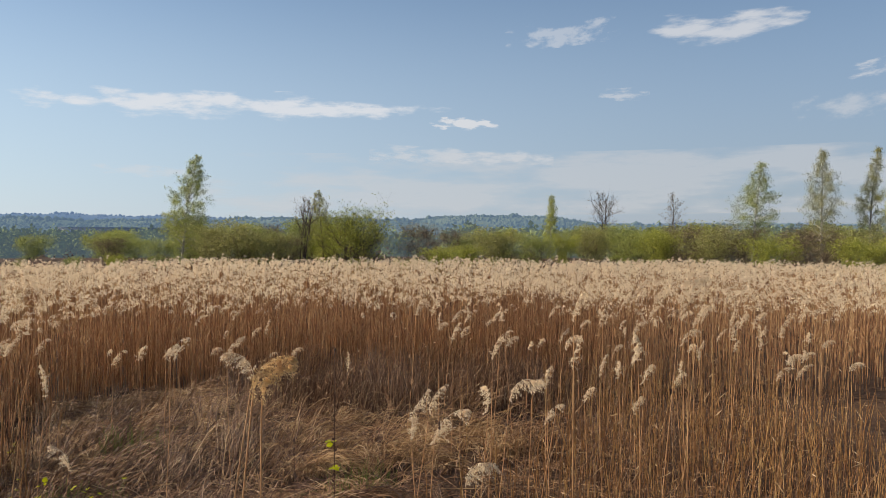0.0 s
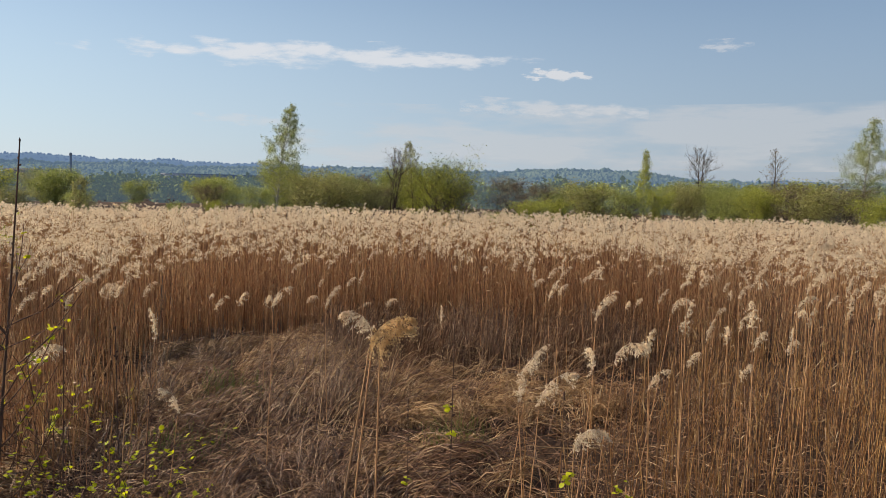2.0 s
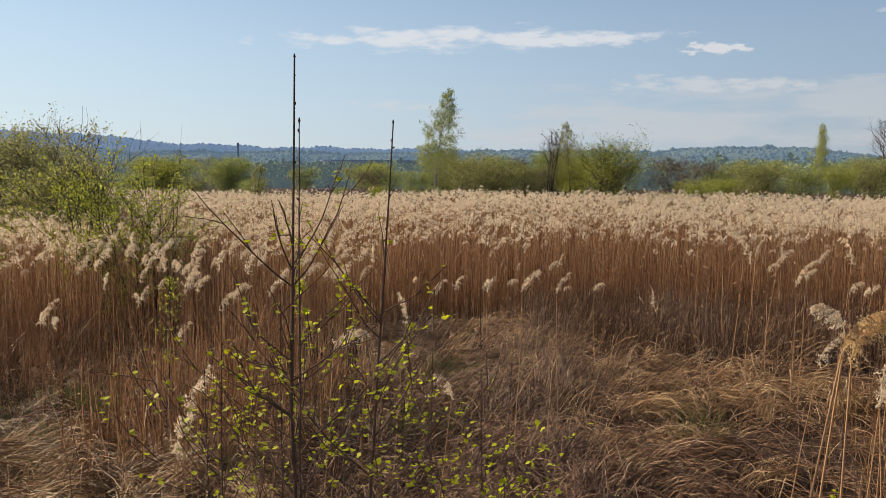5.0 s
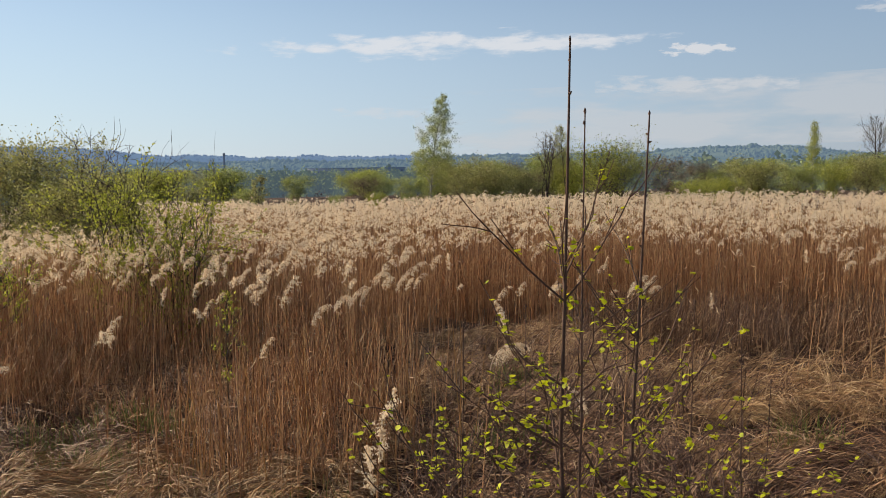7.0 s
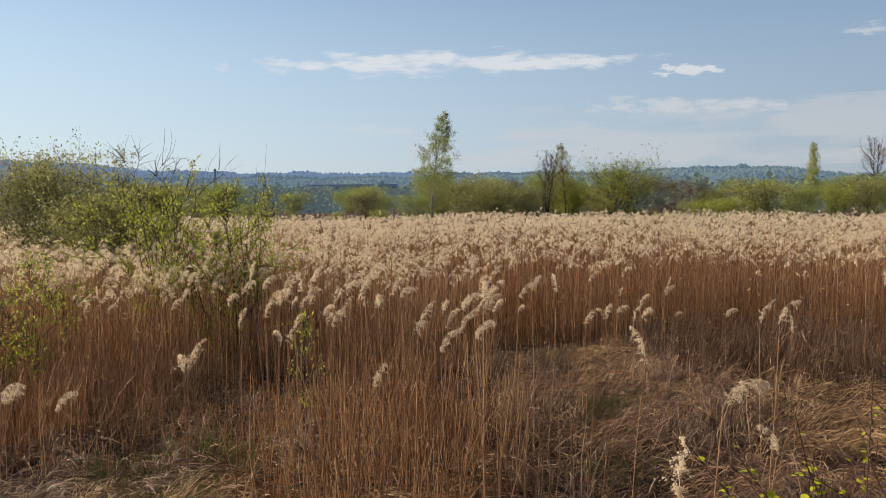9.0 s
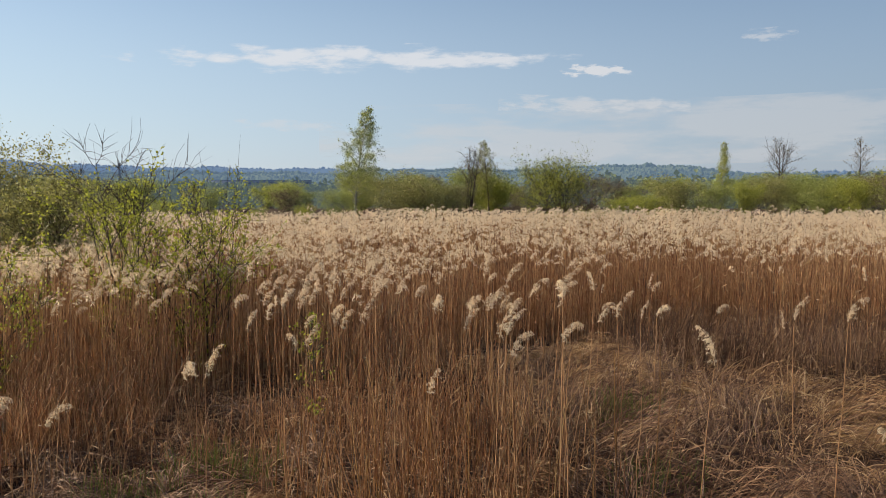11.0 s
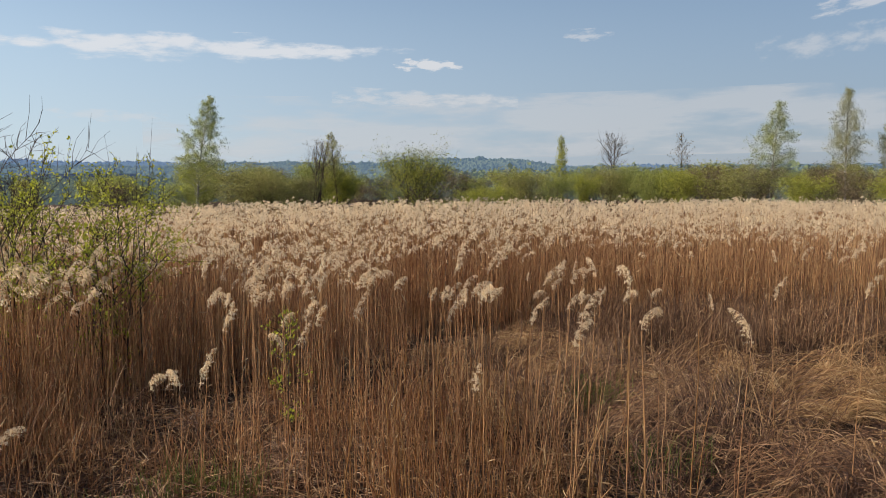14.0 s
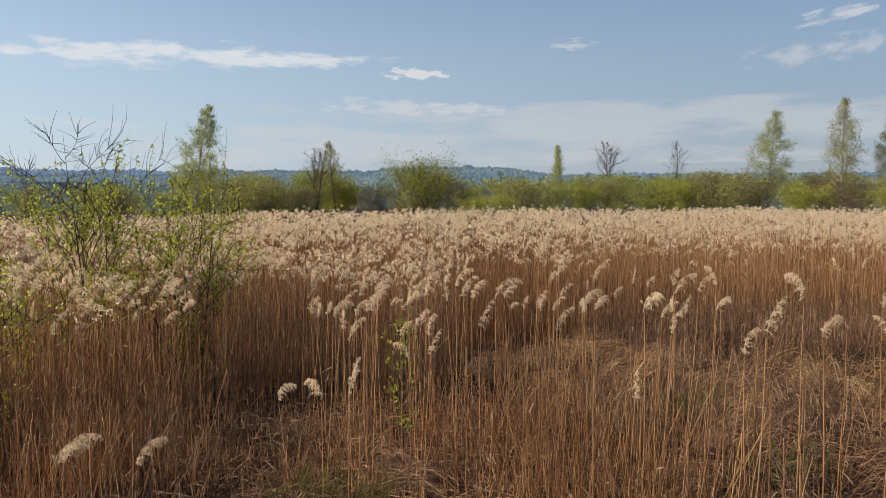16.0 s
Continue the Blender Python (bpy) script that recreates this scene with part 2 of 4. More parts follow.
def ground_z(x, y):
    x, y = np.asarray(x, float), np.asarray(y, float)
    d = (x - WAY0[0]) * WAY_N[0] + (y - WAY0[1]) * WAY_N[1]
    s = -(x - WAY0[0]) * WAY_N[1] + (y - WAY0[1]) * WAY_N[0]
    bank = 2.40 - 0.022 * np.clip(s, -20, 30)
    far = np.hypot(x, y)
    marsh = 1.24 + 0.03 * np.clip(x, -4, 3) - 0.022 * np.clip(far - 8, 0, 50)
    marsh = marsh - 9.0 * smooth_step(95, 330, far) - 12 * smooth_step(400, 1200, far)
    bump = 0.05 * np.sin(x * 2.1 + 1.3 * np.sin(y * 1.7)) * np.sin(y * 2.6 + x * 0.4) + 0.04 * np.sin(x * 5.3 + y * 3.1)
    bump = bump * smooth_step(1.2, 3.0, d) * (far < 60)
    k = smooth_step(0.9, 3.4, d) + smooth_step(-40, -90, d)
    return bank * (1 - k) + marsh * k + bump


def polar(az, dist):
    """A place by its bearing (degrees from +y towards +x) and distance from the path's start."""
    return 2.6 + dist * math.sin(radians(az)), -0.55 + dist * math.cos(radians(az))


def make_ground():
    ax = np.concatenate([-np.geomspace(4600, 12, 60), np.linspace(-11.5, 14, 180), np.geomspace(15, 4600, 60)])
    ay = np.concatenate([-np.geomspace(4600, 7, 45), np.linspace(-6.5, 18, 170), np.geomspace(19, 4600, 70)])
    gx, gy = np.meshgrid(ax, ay)
    v = np.stack([gx, gy, ground_z(gx, gy)], -1).reshape(-1, 3)
    i = np.arange(len(v)).reshape(gx.shape)
    q = np.stack([i[:-1, :-1], i[:-1, 1:], i[1:, 1:], i[1:, :-1]], -1).reshape(-1, 4)
    ob = part("ground", (v, q), SOIL, smooth=True)
    tagged(ob, "dark peaty marsh ground under dead reed", "ground", kind="structure")
    s = np.linspace(-26, 30, 140)
    w = np.linspace(-0.95, 0.75, 9)
    sg, wg = np.meshgrid(s, w)
    x = WAY0[0] - sg * WAY_N[1] + wg * WAY_N[0]
    y = WAY0[1] + sg * WAY_N[0] + wg * WAY_N[1]
    z = ground_z(x, y) + 0.012 + 0.02 * (1 - (wg / 0.95) ** 2)
    v = np.stack([x, y, z], -1).reshape(-1, 3)
    i = np.arange(len(v)).reshape(sg.shape)
    q = np.stack([i[:-1, :-1], i[:-1, 1:], i[1:, 1:], i[1:, :-1]], -1).reshape(-1, 4)
    tagged(part("path", (v, q), GRAVEL, smooth=True), "trodden gravel footpath on a low bank", "path", kind="structure")


make_ground()


# ---------------------------------------------------------------- sky and distance
def cloud_mat(name, density, stretch, seed, edge, tone, gain):
    m, n, l = mat_new(name)
    out = n.new("ShaderNodeOutputMaterial")
    tc = n.new("ShaderNodeTexCoord")
    mp = n.new("ShaderNodeMapping")
    mp.inputs["Scale"].default_value = (stretch, 1.6, 1)
    mp.inputs["Location"].default_value = (seed, seed * 0.37, 0)
    l.new(tc.outputs["UV"], mp.inputs[0])
    nz = n.new("ShaderNodeTexNoise")
    nz.inputs["Scale"].default_value, nz.inputs["Detail"].default_value, nz.inputs["Roughness"].default_value = 1.5, 9, 0.58
    l.new(mp.outputs[0], nz.inputs["Vector"])
    sep = n.new("ShaderNodeSeparateXYZ")
    l.new(tc.outputs["UV"], sep.inputs[0])

    def arch(socket, power):
        a = n.new("ShaderNodeMath")
        a.operation = "MULTIPLY_ADD"
        l.new(socket, a.inputs[0])
        a.inputs[1].default_value, a.inputs[2].default_value = 2, -1
        b = n.new("ShaderNodeMath")
        b.operation = "ABSOLUTE"
        l.new(a.outputs[0], b.inputs[0])
        c = n.new("ShaderNodeMath")
        c.operation = "POWER"
        l.new(b.outputs[0], c.inputs[0])
        c.inputs[1].default_value = power
        return c.outputs[0]

    s = n.new("ShaderNodeMath")
    s.operation = "ADD"
    l.new(arch(sep.outputs[0], 2.5), s.inputs[0])
    l.new(arch(sep.outputs[1], 1.6), s.inputs[1])
    k = n.new("ShaderNodeMath")
    k.operation = "MULTIPLY_ADD"
    l.new(s.outputs[0], k.inputs[0])
    k.inputs[1].default_value = -edge
    l.new(nz.outputs["Fac"], k.inputs[2])
    r = n.new("ShaderNodeMapRange")
    r.interpolation_type = "SMOOTHSTEP"
    l.new(k.outputs[0], r.inputs[0])
    r.inputs[1].default_value, r.inputs[2].default_value = 0.30, 0.30 + tone
    r.inputs[3].default_value, r.inputs[4].default_value = 0.0, density
    e = n.new("ShaderNodeEmission")
    e.inputs[0].default_value, e.inputs[1].default_value = (0.93, 0.93, 0.95, 1), gain
    t = n.new("ShaderNodeBsdfTransparent")
    mix = n.new("ShaderNodeMixShader")
    l.new(r.outputs[0], mix.inputs[0])
    l.new(t.outputs[0], mix.inputs[1])
    l.new(e.outputs[0], mix.inputs[2])
    l.new(mix.outputs[0], out.inputs[0])
    return m


def cloud(az0, az1, el0, el1, tilt, label, material, dist=4000.0):
    """A layer of cloud: a curved sheet across a stretch of the sky."""
    nu, nv = (40, 10) if az1 - az0 < 200 else (120, 12)
    u, v = np.meshgrid(np.linspace(0, 1, nu), np.linspace(0, 1, nv))
    az = np.radians(az0 + (az1 - az0) * u)
    el = np.radians(el0 + (el1 - el0) * v + tilt * (u - 0.5))
    p = np.stack([dist * np.cos(el) * np.sin(az), dist * np.cos(el) * np.cos(az), 4 + dist * np.sin(el)], -1).reshape(-1, 3)
    i = np.arange(nu * nv).reshape(nv, nu)
    q = np.stack([i[:-1, :-1], i[:-1, 1:], i[1:, 1:], i[1:, :-1]], -1).reshape(-1, 4)
    me = mesh_np("cloud", p, q, smooth=True)
    uv = me.uv_layers.new(name="sheet")
    flat = np.stack([u, v], -1).reshape(-1, 2)[q.ravel()]
    uv.data.foreach_set("uv", flat.astype(np.float32).ravel())
    me.materials.append(material)
    ob = tagged(new("cloud", me), label, "cloud", kind="structure")
    ob.visible_shadow = False


cloud(-17.0, 16.0, 7.3, 9.4, 0.45, "long white streak of fair-weather cloud", cloud_mat("streak_cloud", 0.75, 7, 1.2, 0.27, 0.24, 0.63))
cloud(13.6, 18.8, 7.0, 7.95, -0.2, "small white wisp of cloud", cloud_mat("wisp_a", 0.8, 3, 4.1, 0.22, 0.16, 0.60), 4010)
cloud(19.0, 27.0, 12.6, 14.3, 0.8, "thin torn wisp of cloud", cloud_mat("wisp_b", 0.4, 4, 7.7, 0.22, 0.22, 0.60), 4020)
cloud(28.7, 39.0, 12.3, 14.9, 0.5, "bright white flat cloud", cloud_mat("flat_cloud", 0.7, 1.6, 2.9, 0.24, 0.22, 0.58), 4030)
cloud(9.5, 22.5, 4.6, 5.8, -0.5, "faint pale streak of cloud", cloud_mat("faint_a", 0.55, 5, 5.5, 0.16, 0.25, 0.54), 4040)
cloud(-3.0, 62.0, 1.2, 5.6, 0.8, "broad pale veil of cloud low over the hills", cloud_mat("veil", 0.5, 5, 3.3, 0.11, 0.22, 0.49), 4050)
cloud(25.5, 29.0, 8.9, 9.8, 0.0, "small faint wisp of cloud", cloud_mat("wisp_c", 0.5, 2, 8.8, 0.2, 0.25, 0.56), 4060)
cloud(38.0, 47.5, 7.3, 9.2, 0.8, "thin slanting wisp of cloud", cloud_mat("wisp_d", 0.45, 4, 6.3, 0.2, 0.3, 0.54), 4070)
cloud(41.0, 46.0, 9.7, 10.9, 0.6, "small white wisp of cloud", cloud_mat("wisp_e", 0.6, 2, 9.4, 0.2, 0.25, 0.57), 4080)
cloud(-9.0, -1.0, 3.3, 4.3, -0.3, "thin pale streak of cloud", cloud_mat("wisp_f", 0.4, 4, 11.4, 0.2, 0.3, 0.54), 4090)


def haze_mat():
    m, n, l = mat_new("low_haze")
    out = n.new("ShaderNodeOutputMaterial")
    tc = n.new("ShaderNodeTexCoord")
    sep = n.new("ShaderNodeSeparateXYZ")
    l.new(tc.outputs["UV"], sep.inputs[0])
    r = n.new("ShaderNodeMapRange")
    r.interpolation_type = "SMOOTHERSTEP"
    l.new(sep.outputs[1], r.inputs[0])
    r.inputs[1].default_value, r.inputs[2].default_value, r.inputs[3].default_value, r.inputs[4].default_value = 0.0, 1.0, 0.75, 0.0
    # brighter towards the sun's bearing
    sun_u = 0.5 + math.degrees(math.atan2(SUN_DIR.x, SUN_DIR.y)) / 360
    du = n.new("ShaderNodeMath")
    du.operation = "SUBTRACT"
    l.new(sep.outputs[0], du.inputs[0])
    du.inputs[1].default_value = sun_u
    ab = n.new("ShaderNodeMath")
    ab.operation = "ABSOLUTE"
    l.new(du.outputs[0], ab.inputs[0])
    g = n.new("ShaderNodeMapRange")
    g.interpolation_type = "SMOOTHSTEP"
    l.new(ab.outputs[0], g.inputs[0])
    g.inputs[1].default_value, g.inputs[2].default_value, g.inputs[3].default_value, g.inputs[4].default_value = 0.08, 0.36, 0.91, 0.42
    e = n.new("ShaderNodeEmission")
    e.inputs[0].default_value, e.inputs[1].default_value = (0.49, 0.61, 0.74, 1), 1.0
    tint = ramp(n, [(0.1, (0.50, 0.61, 0.71)), (0.36, (0.46, 0.59, 0.83))])
    l.new(ab.outputs[0], tint.inputs[0])
    l.new(tint.outputs[0], e.inputs[0])
    l.new(g.outputs[0], e.inputs[1])
    t = n.new("ShaderNodeBsdfTransparent")
    mix = n.new("ShaderNodeMixShader")
    l.new(r.outputs[0], mix.inputs[0])
    l.new(t.outputs[0], mix.inputs[1])
    l.new(e.outputs[0], mix.inputs[2])
    l.new(mix.outputs[0], out.inputs[0])
    return m


cloud(-180.0, 180.0, -0.6, 24.0, 0.0, "pale spring haze low in the sky", haze_mat(), 4300)


def ridge(name, dist, profile, low, material, label, bumps, tall):
    """A wooded hill range: a rising slope with the trees that stand on it."""
    na, nr = 420, 10
    az = np.linspace(-62, 78, na)
    crest = np.interp(az, [a for a, _ in profile], [e for _, e in profile])
    crest = crest + 0.05 * np.sin(az * 0.9 + dist) + 0.03 * np.sin(az * 2.3)
    zc = 4 + dist * np.tan(np.radians(crest))
    k = np.linspace(0, 1, nr)
    rr = dist * (0.72 + 0.28 * k)
    a = np.radians(az)
    zz = low + (zc[None] - low) * (k[:, None] ** 1.4)
    zz = zz + 3 * np.sin(a[None] * 90 + k[:, None] * 7) * k[:, None] * (1 - k[:, None])
    v = np.stack([rr[:, None] * np.sin(a), rr[:, None] * np.cos(a), zz], -1)
    back = np.stack([1.05 * dist * np.sin(a), 1.05 * dist * np.cos(a), np.full(na, low)], -1)
    v = np.concatenate([v, back[None]]).reshape(-1, 3)
    i = np.arange(len(v)).reshape(nr + 1, na)
    q = np.stack([i[:-1, :-1], i[:-1, 1:], i[1:, 1:], i[1:, :-1]], -1).reshape(-1, 4)
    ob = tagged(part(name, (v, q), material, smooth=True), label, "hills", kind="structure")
    kb = np.where(rng.random(bumps) < 0.35, 1.0, rng.random(bumps) ** 0.7)
    ab = np.radians(rng.uniform(-60, 76, bumps))
    zb = low + (np.interp(ab, a, zc) - low) * kb ** 1.4
    rb = dist * (0.72 + 0.28 * kb)
    base = np.stack([rb * np.sin(ab), rb * np.cos(ab), zb - 2], -1)
    h = tall * rng.uniform(0.5, 1.25, bumps) * np.where(rng.random(bumps) < 0.06, 1.5, 1)
    w = h * rng.uniform(0.3, 0.8, bumps)
    ring = []
    for j in range(5):
        b = j * 2 * np.pi / 5 + rng.uniform(-0.4, 0.4, bumps)
        f = rng.uniform(0.7, 1.2, bumps)
        ring.append(base + np.stack([np.cos(b) * w * f, np.sin(b) * w * f, h * rng.uniform(0.3, 0.7, bumps)], -1))
    top = base + np.stack([rng.normal(0, 0.15, bumps) * w, rng.normal(0, 0.15, bumps) * w, h], -1)
    vv = np.stack([*ring, top, *[r * [1, 1, 0] + base * [0, 0, 1] for r in ring]], 1).reshape(-1, 3)
    o = np.arange(bumps)[:, None] * 11
    tri = np.concatenate([o + [[j, (j + 1) % 5, 5]] for j in range(5)])
    qd = np.concatenate([o + [[6 + j, 6 + (j + 1) % 5, (j + 1) % 5, j]] for j in range(5)])
    tagged(part("hill_woods", (vv, qd, tri), material), "spring woodland covering the hillside, haze painted into its colour", "woods", kind="stuff")


ridge("far_hills", 3900.0, [(-62, 1.5), (-45, 1.9), (-32, 1.72), (-26, 1.55), (-20, 1.0), (-14, 0.85), (-5, 0.78), (5, 0.7), (20, 0.5), (40, 0.5), (78, 0.5)], -22.0, HILL_FAR, "wooded ridge on the horizon with blue haze painted into its colour", 5000, 8.0)
ridge("wooded_hills", 2300.0, [(-62, 0.35), (-30, 0.42), (-20, 0.42), (-14, 0.5), (-8, 0.45), (-2, 0.42), (1, 0.62), (6, 0.72), (9, 0.6), (13, 0.72), (18.5, 1.02), (22, 0.86), (26, 0.42), (31, 0.28), (34, 0.46), (40, 0.42), (50, 0.3), (78, 0.3)], -22.0, HILL_NEAR, "green wooded hills with spring foliage, haze painted into their colour", 16000, 7.5)


# ---------------------------------------------------------------- trees and shrubs
def bough(start, direction, length, k, wander, lift):
    """A wandering path of k points."""
    d = unit(np.asarray(direction, float))
    p = [np.asarray(start, float)]
    for _ in range(k - 1):
        d = unit(d + rng.normal(0, wander, 3) + np.array([0, 0, lift]))
        p.append(p[-1] + d * length / (k - 1))
    return np.array(p)


def along(path, f):
    i = f * (len(path) - 1)
    a = int(min(i, len(path) - 2))
    return path[a] + (path[a + 1] - path[a]) * (i - a)


def tree(name, at, height, spread, limbs, twigs, leaves, leaf_size, leaf_mat, bark, label, rise=0.5, first=0.25, peak=0.35, thick=0.02, droop=0.2, stems=1, lean=0.04, jitter=0.25, category="tree", bare_top=0.0, group=""):
    """A tree: trunk(s), limbs with twigs, and a crown of many small leaves."""
    root = thing(name, at, label, category, group)
    trunks, lp, tp, pts = [], [], [], []
    for s in range(stems):
        off = rng.normal(0, spread * 0.10, 2) * (stems > 1)
        h = height * (1 if s == 0 else rng.uniform(0.72, 0.97))
        tr = bough((off[0], off[1], -0.15), (off[0] * 0.25 / spread + rng.normal(0, lean), off[1] * 0.25 / spread + rng.normal(0, lean), 1), h + 0.15, 10, 0.035, 0.02)
        tr[:, 2] = np.linspace(-0.15, h, 10)
        trunks.append(tr)
        n = max(4, limbs // stems)
        for i in range(n):
            f = first + (0.98 - first) * (i + rng.random()) / n
            g = (f - first) / (1 - first)
            prof = (g / peak) ** 0.6 if g < peak else max(0.06, ((1 - g) / (1 - peak)) ** 0.8)
            ln = spread * prof * rng.uniform(0.65, 1.15)
            a = i * 2.4 + rng.uniform(-0.6, 0.6)
            b = bough(along(tr, f), (math.cos(a), math.sin(a), rise + rng.normal(0, 0.2)), ln, 6, 0.13, 0.05 - droop * 0.3)
            lp.append((b, h * thick * 0.42 * (1 - 0.75 * f)))
            for _ in range(twigs):
                g2 = rng.uniform(0.25, 1)
                d = unit(b[-1] - b[0]) + rng.normal(0, 0.65, 3) + np.array([0, 0, 0.3 * rise - droop])
                tw = bough(along(b, g2), d, ln * rng.uniform(0.2, 0.5) + 0.12, 4, 0.2, -droop * 0.4)
                tp.append(tw)
                if f < 1 - bare_top:
                    pts.append(tw)
    part("trunk", tubes(np.array(trunks), np.array([height * thick * np.linspace(1, 0.10, 10) / math.sqrt(stems)] * stems), 7), bark, root, smooth=True)
    limb_soup = tubes(np.array([b for b, _ in lp]), np.array([r * np.linspace(1, 0.25, 6) for _, r in lp]), 4)
    twig_soup = tubes(np.array(tp), np.array([np.linspace(1, 0.4, 4) * max(0.004, height * thick * 0.045)] * len(tp)), 3)
    core = tubes(np.array(trunks), np.array([height * thick * np.linspace(0.3, 0.03, 10) / math.sqrt(stems)] * stems), 3)
    part("branching", join([limb_soup, twig_soup, core]), bark, root)
    if leaves:
        tw = np.array(pts)
        reach = np.linalg.norm(tw[:, -1] - tw[:, 0], axis=1)
        i, f = rng.choice(len(tw), leaves, p=reach / reach.sum()), rng.uniform(0.15, 1, leaves) * 3
        a = np.minimum(f.astype(int), 2)
        p = tw[i, a] + (tw[i, a + 1] - tw[i, a]) * (f - a)[:, None] + rng.normal(0, jitter * spread * 0.12, (leaves, 3))
        part("crown", leaves_at(p, leaf_size, droop), leaf_mat, root)
    return root


def ground_at(x, y, sink=0.0):
    return (x, y, float(ground_z(x, y)) - sink)


# the birches, alders and thorn beyond the reed bed
tree("birch_tree", ground_at(-1.75, 84.0), 11.3, 3.1, 86, 10, 22000, 0.095, LEAF_BIRCH, BARK_BIRCH, "tall slender birch in fresh green leaf", 0.9, 0.08, 0.22, 0.012, 0.35, jitter=0.3)
tree("alder_tree", ground_at(10.5, 89.0), 7.6, 2.6, 60, 9, 700, 0.12, BUD_BROWN, BARK_DARK, "nearly bare dark alder with several stems", 1.3, 0.2, 0.5, 0.020, 0.0, stems=5)
tree("birch_tree", ground_at(12.9, 89.3), 8.0, 1.9, 56, 8, 8000, 0.085, LEAF_WILLOW, BARK_DARK, "young birch in thin leaf beside the bare alder", 1.1, 0.15, 0.4, 0.011, 0.2, jitter=0.5)
tree("thorn_bush", ground_at(9.8, 46.4), 4.6, 3.3, 130, 11, 13000, 0.08, LEAF_THORN, BARK_DARK, "round spreading bush with dark stems and yellow-green leaves", 0.75, 0.1, 0.4, 0.022, 0.0, stems=6, category="bush", jitter=0.4)
tree("birch_tree", ground_at(41.5, 93.5), 8.2, 1.9, 54, 8, 10000, 0.095, LEAF_LIMEBUSH, BARK_BIRCH, "slim young birch in bright new leaf", 1.2, 0.04, 0.15, 0.011, 0.2, jitter=0.6)
tree("alder_tree", ground_at(49.0, 93.2), 8.7, 3.0, 60, 12, 400, 0.11, BUD_BROWN, BARK_DARK, "bare rounded tree with dark trunk and fine twigs", 1.0, 0.3, 0.5, 0.019, 0.0, stems=2)
tree("alder_tree", ground_at(56.8, 91.0), 8.8, 2.3, 46, 8, 900, 0.11, BUD_BROWN, BARK_DARK, "small bare tree with a pointed top", 1.2, 0.25, 0.3, 0.011, 0.0)
tree("birch_tree", ground_at(54.5, 71.4), 11.0, 2.7, 70, 10, 15000, 0.095, LEAF_BIRCH, BARK_BIRCH, "birch with drooping branches in pale new leaf", 0.8, 0.2, 0.35, 0.012, 0.45, jitter=0.5)
tree("birch_tree", ground_at(54.5, 61.3), 11.3, 2.4, 70, 9, 14000, 0.09, LEAF_WILLOW, BARK_BIRCH, "tall birch in thin grey-green leaf", 1.0, 0.12, 0.3, 0.011, 0.3, jitter=0.5)
tree("birch_tree", ground_at(58.5, 60.0), 11.6, 1.9, 60, 9, 12000, 0.09, LEAF_WILLOW, BARK_BIRCH, "narrow birch with a thin pointed crown", 1.2, 0.12, 0.3, 0.010, 0.25, jitter=0.5)
tree("birch_tree", ground_at(64.0, 62.0), 10.5, 2.3, 64, 9, 14000, 0.095, LEAF_LIMEBUSH, BARK_BIRCH, "birch in light green spring leaf", 1.0, 0.1, 0.3, 0.011, 0.3, jitter=0.5)
tree("willow_tree", ground_at(-10.7, 47.0), 3.3, 1.1, 26, 6, 1500, 0.09, LEAF_WILLOW, BARK_DARK, "small lone willow standing in the reeds", 1.0, 0.25, 0.4, 0.014, 0.0, category="tree")


def shrub_kind(leaf_mat, bark, label, leaves, leaf_size, stems, name="willow_shrub"):
    """A many-stemmed shrub about 2.6 m high and 3.4 m wide."""
    return tree(name, (0, 0, -60), 2.6, 1.45, 66, 7, leaves, leaf_size, leaf_mat, bark, label, 0.9, 0.05, 0.5, 0.012, 0.0, stems=stems, category="shrub", jitter=0.8, group="shrubs behind the reed bed", lean=0.2)


SHRUBS = [shrub_kind(LEAF_WILLOW, BARK_DARK, "grey-green willow shrub in early leaf behind the reeds", 7000, 0.07, 9),
          shrub_kind(LEAF_LIMEBUSH, BARK_DARK, "bright yellow-green shrub behind the reeds", 7500, 0.07, 8),
          shrub_kind(BUD_BROWN, BARK_DARK, "brown leafless shrub behind the reeds", 4500, 0.055, 10),
          shrub_kind(LEAF_BIRCH, BARK_DARK, "dense green shrub behind the reeds", 7500, 0.072, 8)]
# bearing, distance, height, width factor, kind
BELT = [(-12.6, 72, 1.3, 1.0, 0), (-9.6, 78, 1.3, 1.0, 3), (-7.0, 66, 1.9, 0.7, 1), (-4.3, 80, 2.7, 1.0, 3), (-2.6, 89, 4.6, 0.9, 3), (-0.6, 78, 4.2, 1.1, 0), (1.2, 76, 3.6, 1.2, 0),
        (3.4, 80, 3.3, 1.1, 0), (5.2, 95, 4.8, 0.9, 3), (6.8, 95, 4.4, 0.8, 1), (8.4, 86, 2.4, 1.0, 2), (12.6, 62, 1.5, 1.2, 1), (14.8, 66, 2.3, 1.2, 1), (16.6, 70, 2.4, 1.1, 1)]
BELT2 = [(18.9, 74, 3.7, 1.2, 0), (21.2, 80, 3.2, 1.0, 3), (23.4, 82, 3.3, 0.8, 1), (25.4, 92, 3.9, 1.1, 0), (28.2, 84, 3.4, 1.0, 3), (29.8, 80, 3.7, 0.9, 1),
         (31.6, 86, 4.3, 1.2, 2), (33.6, 80, 3.9, 1.2, 0), (35.4, 88, 4.4, 1.2, 2), (36.9, 68, 3.3, 1.0, 1), (38.6, 78, 3.9, 1.2, 2), (40.4, 74, 3.8, 1.2, 2)]
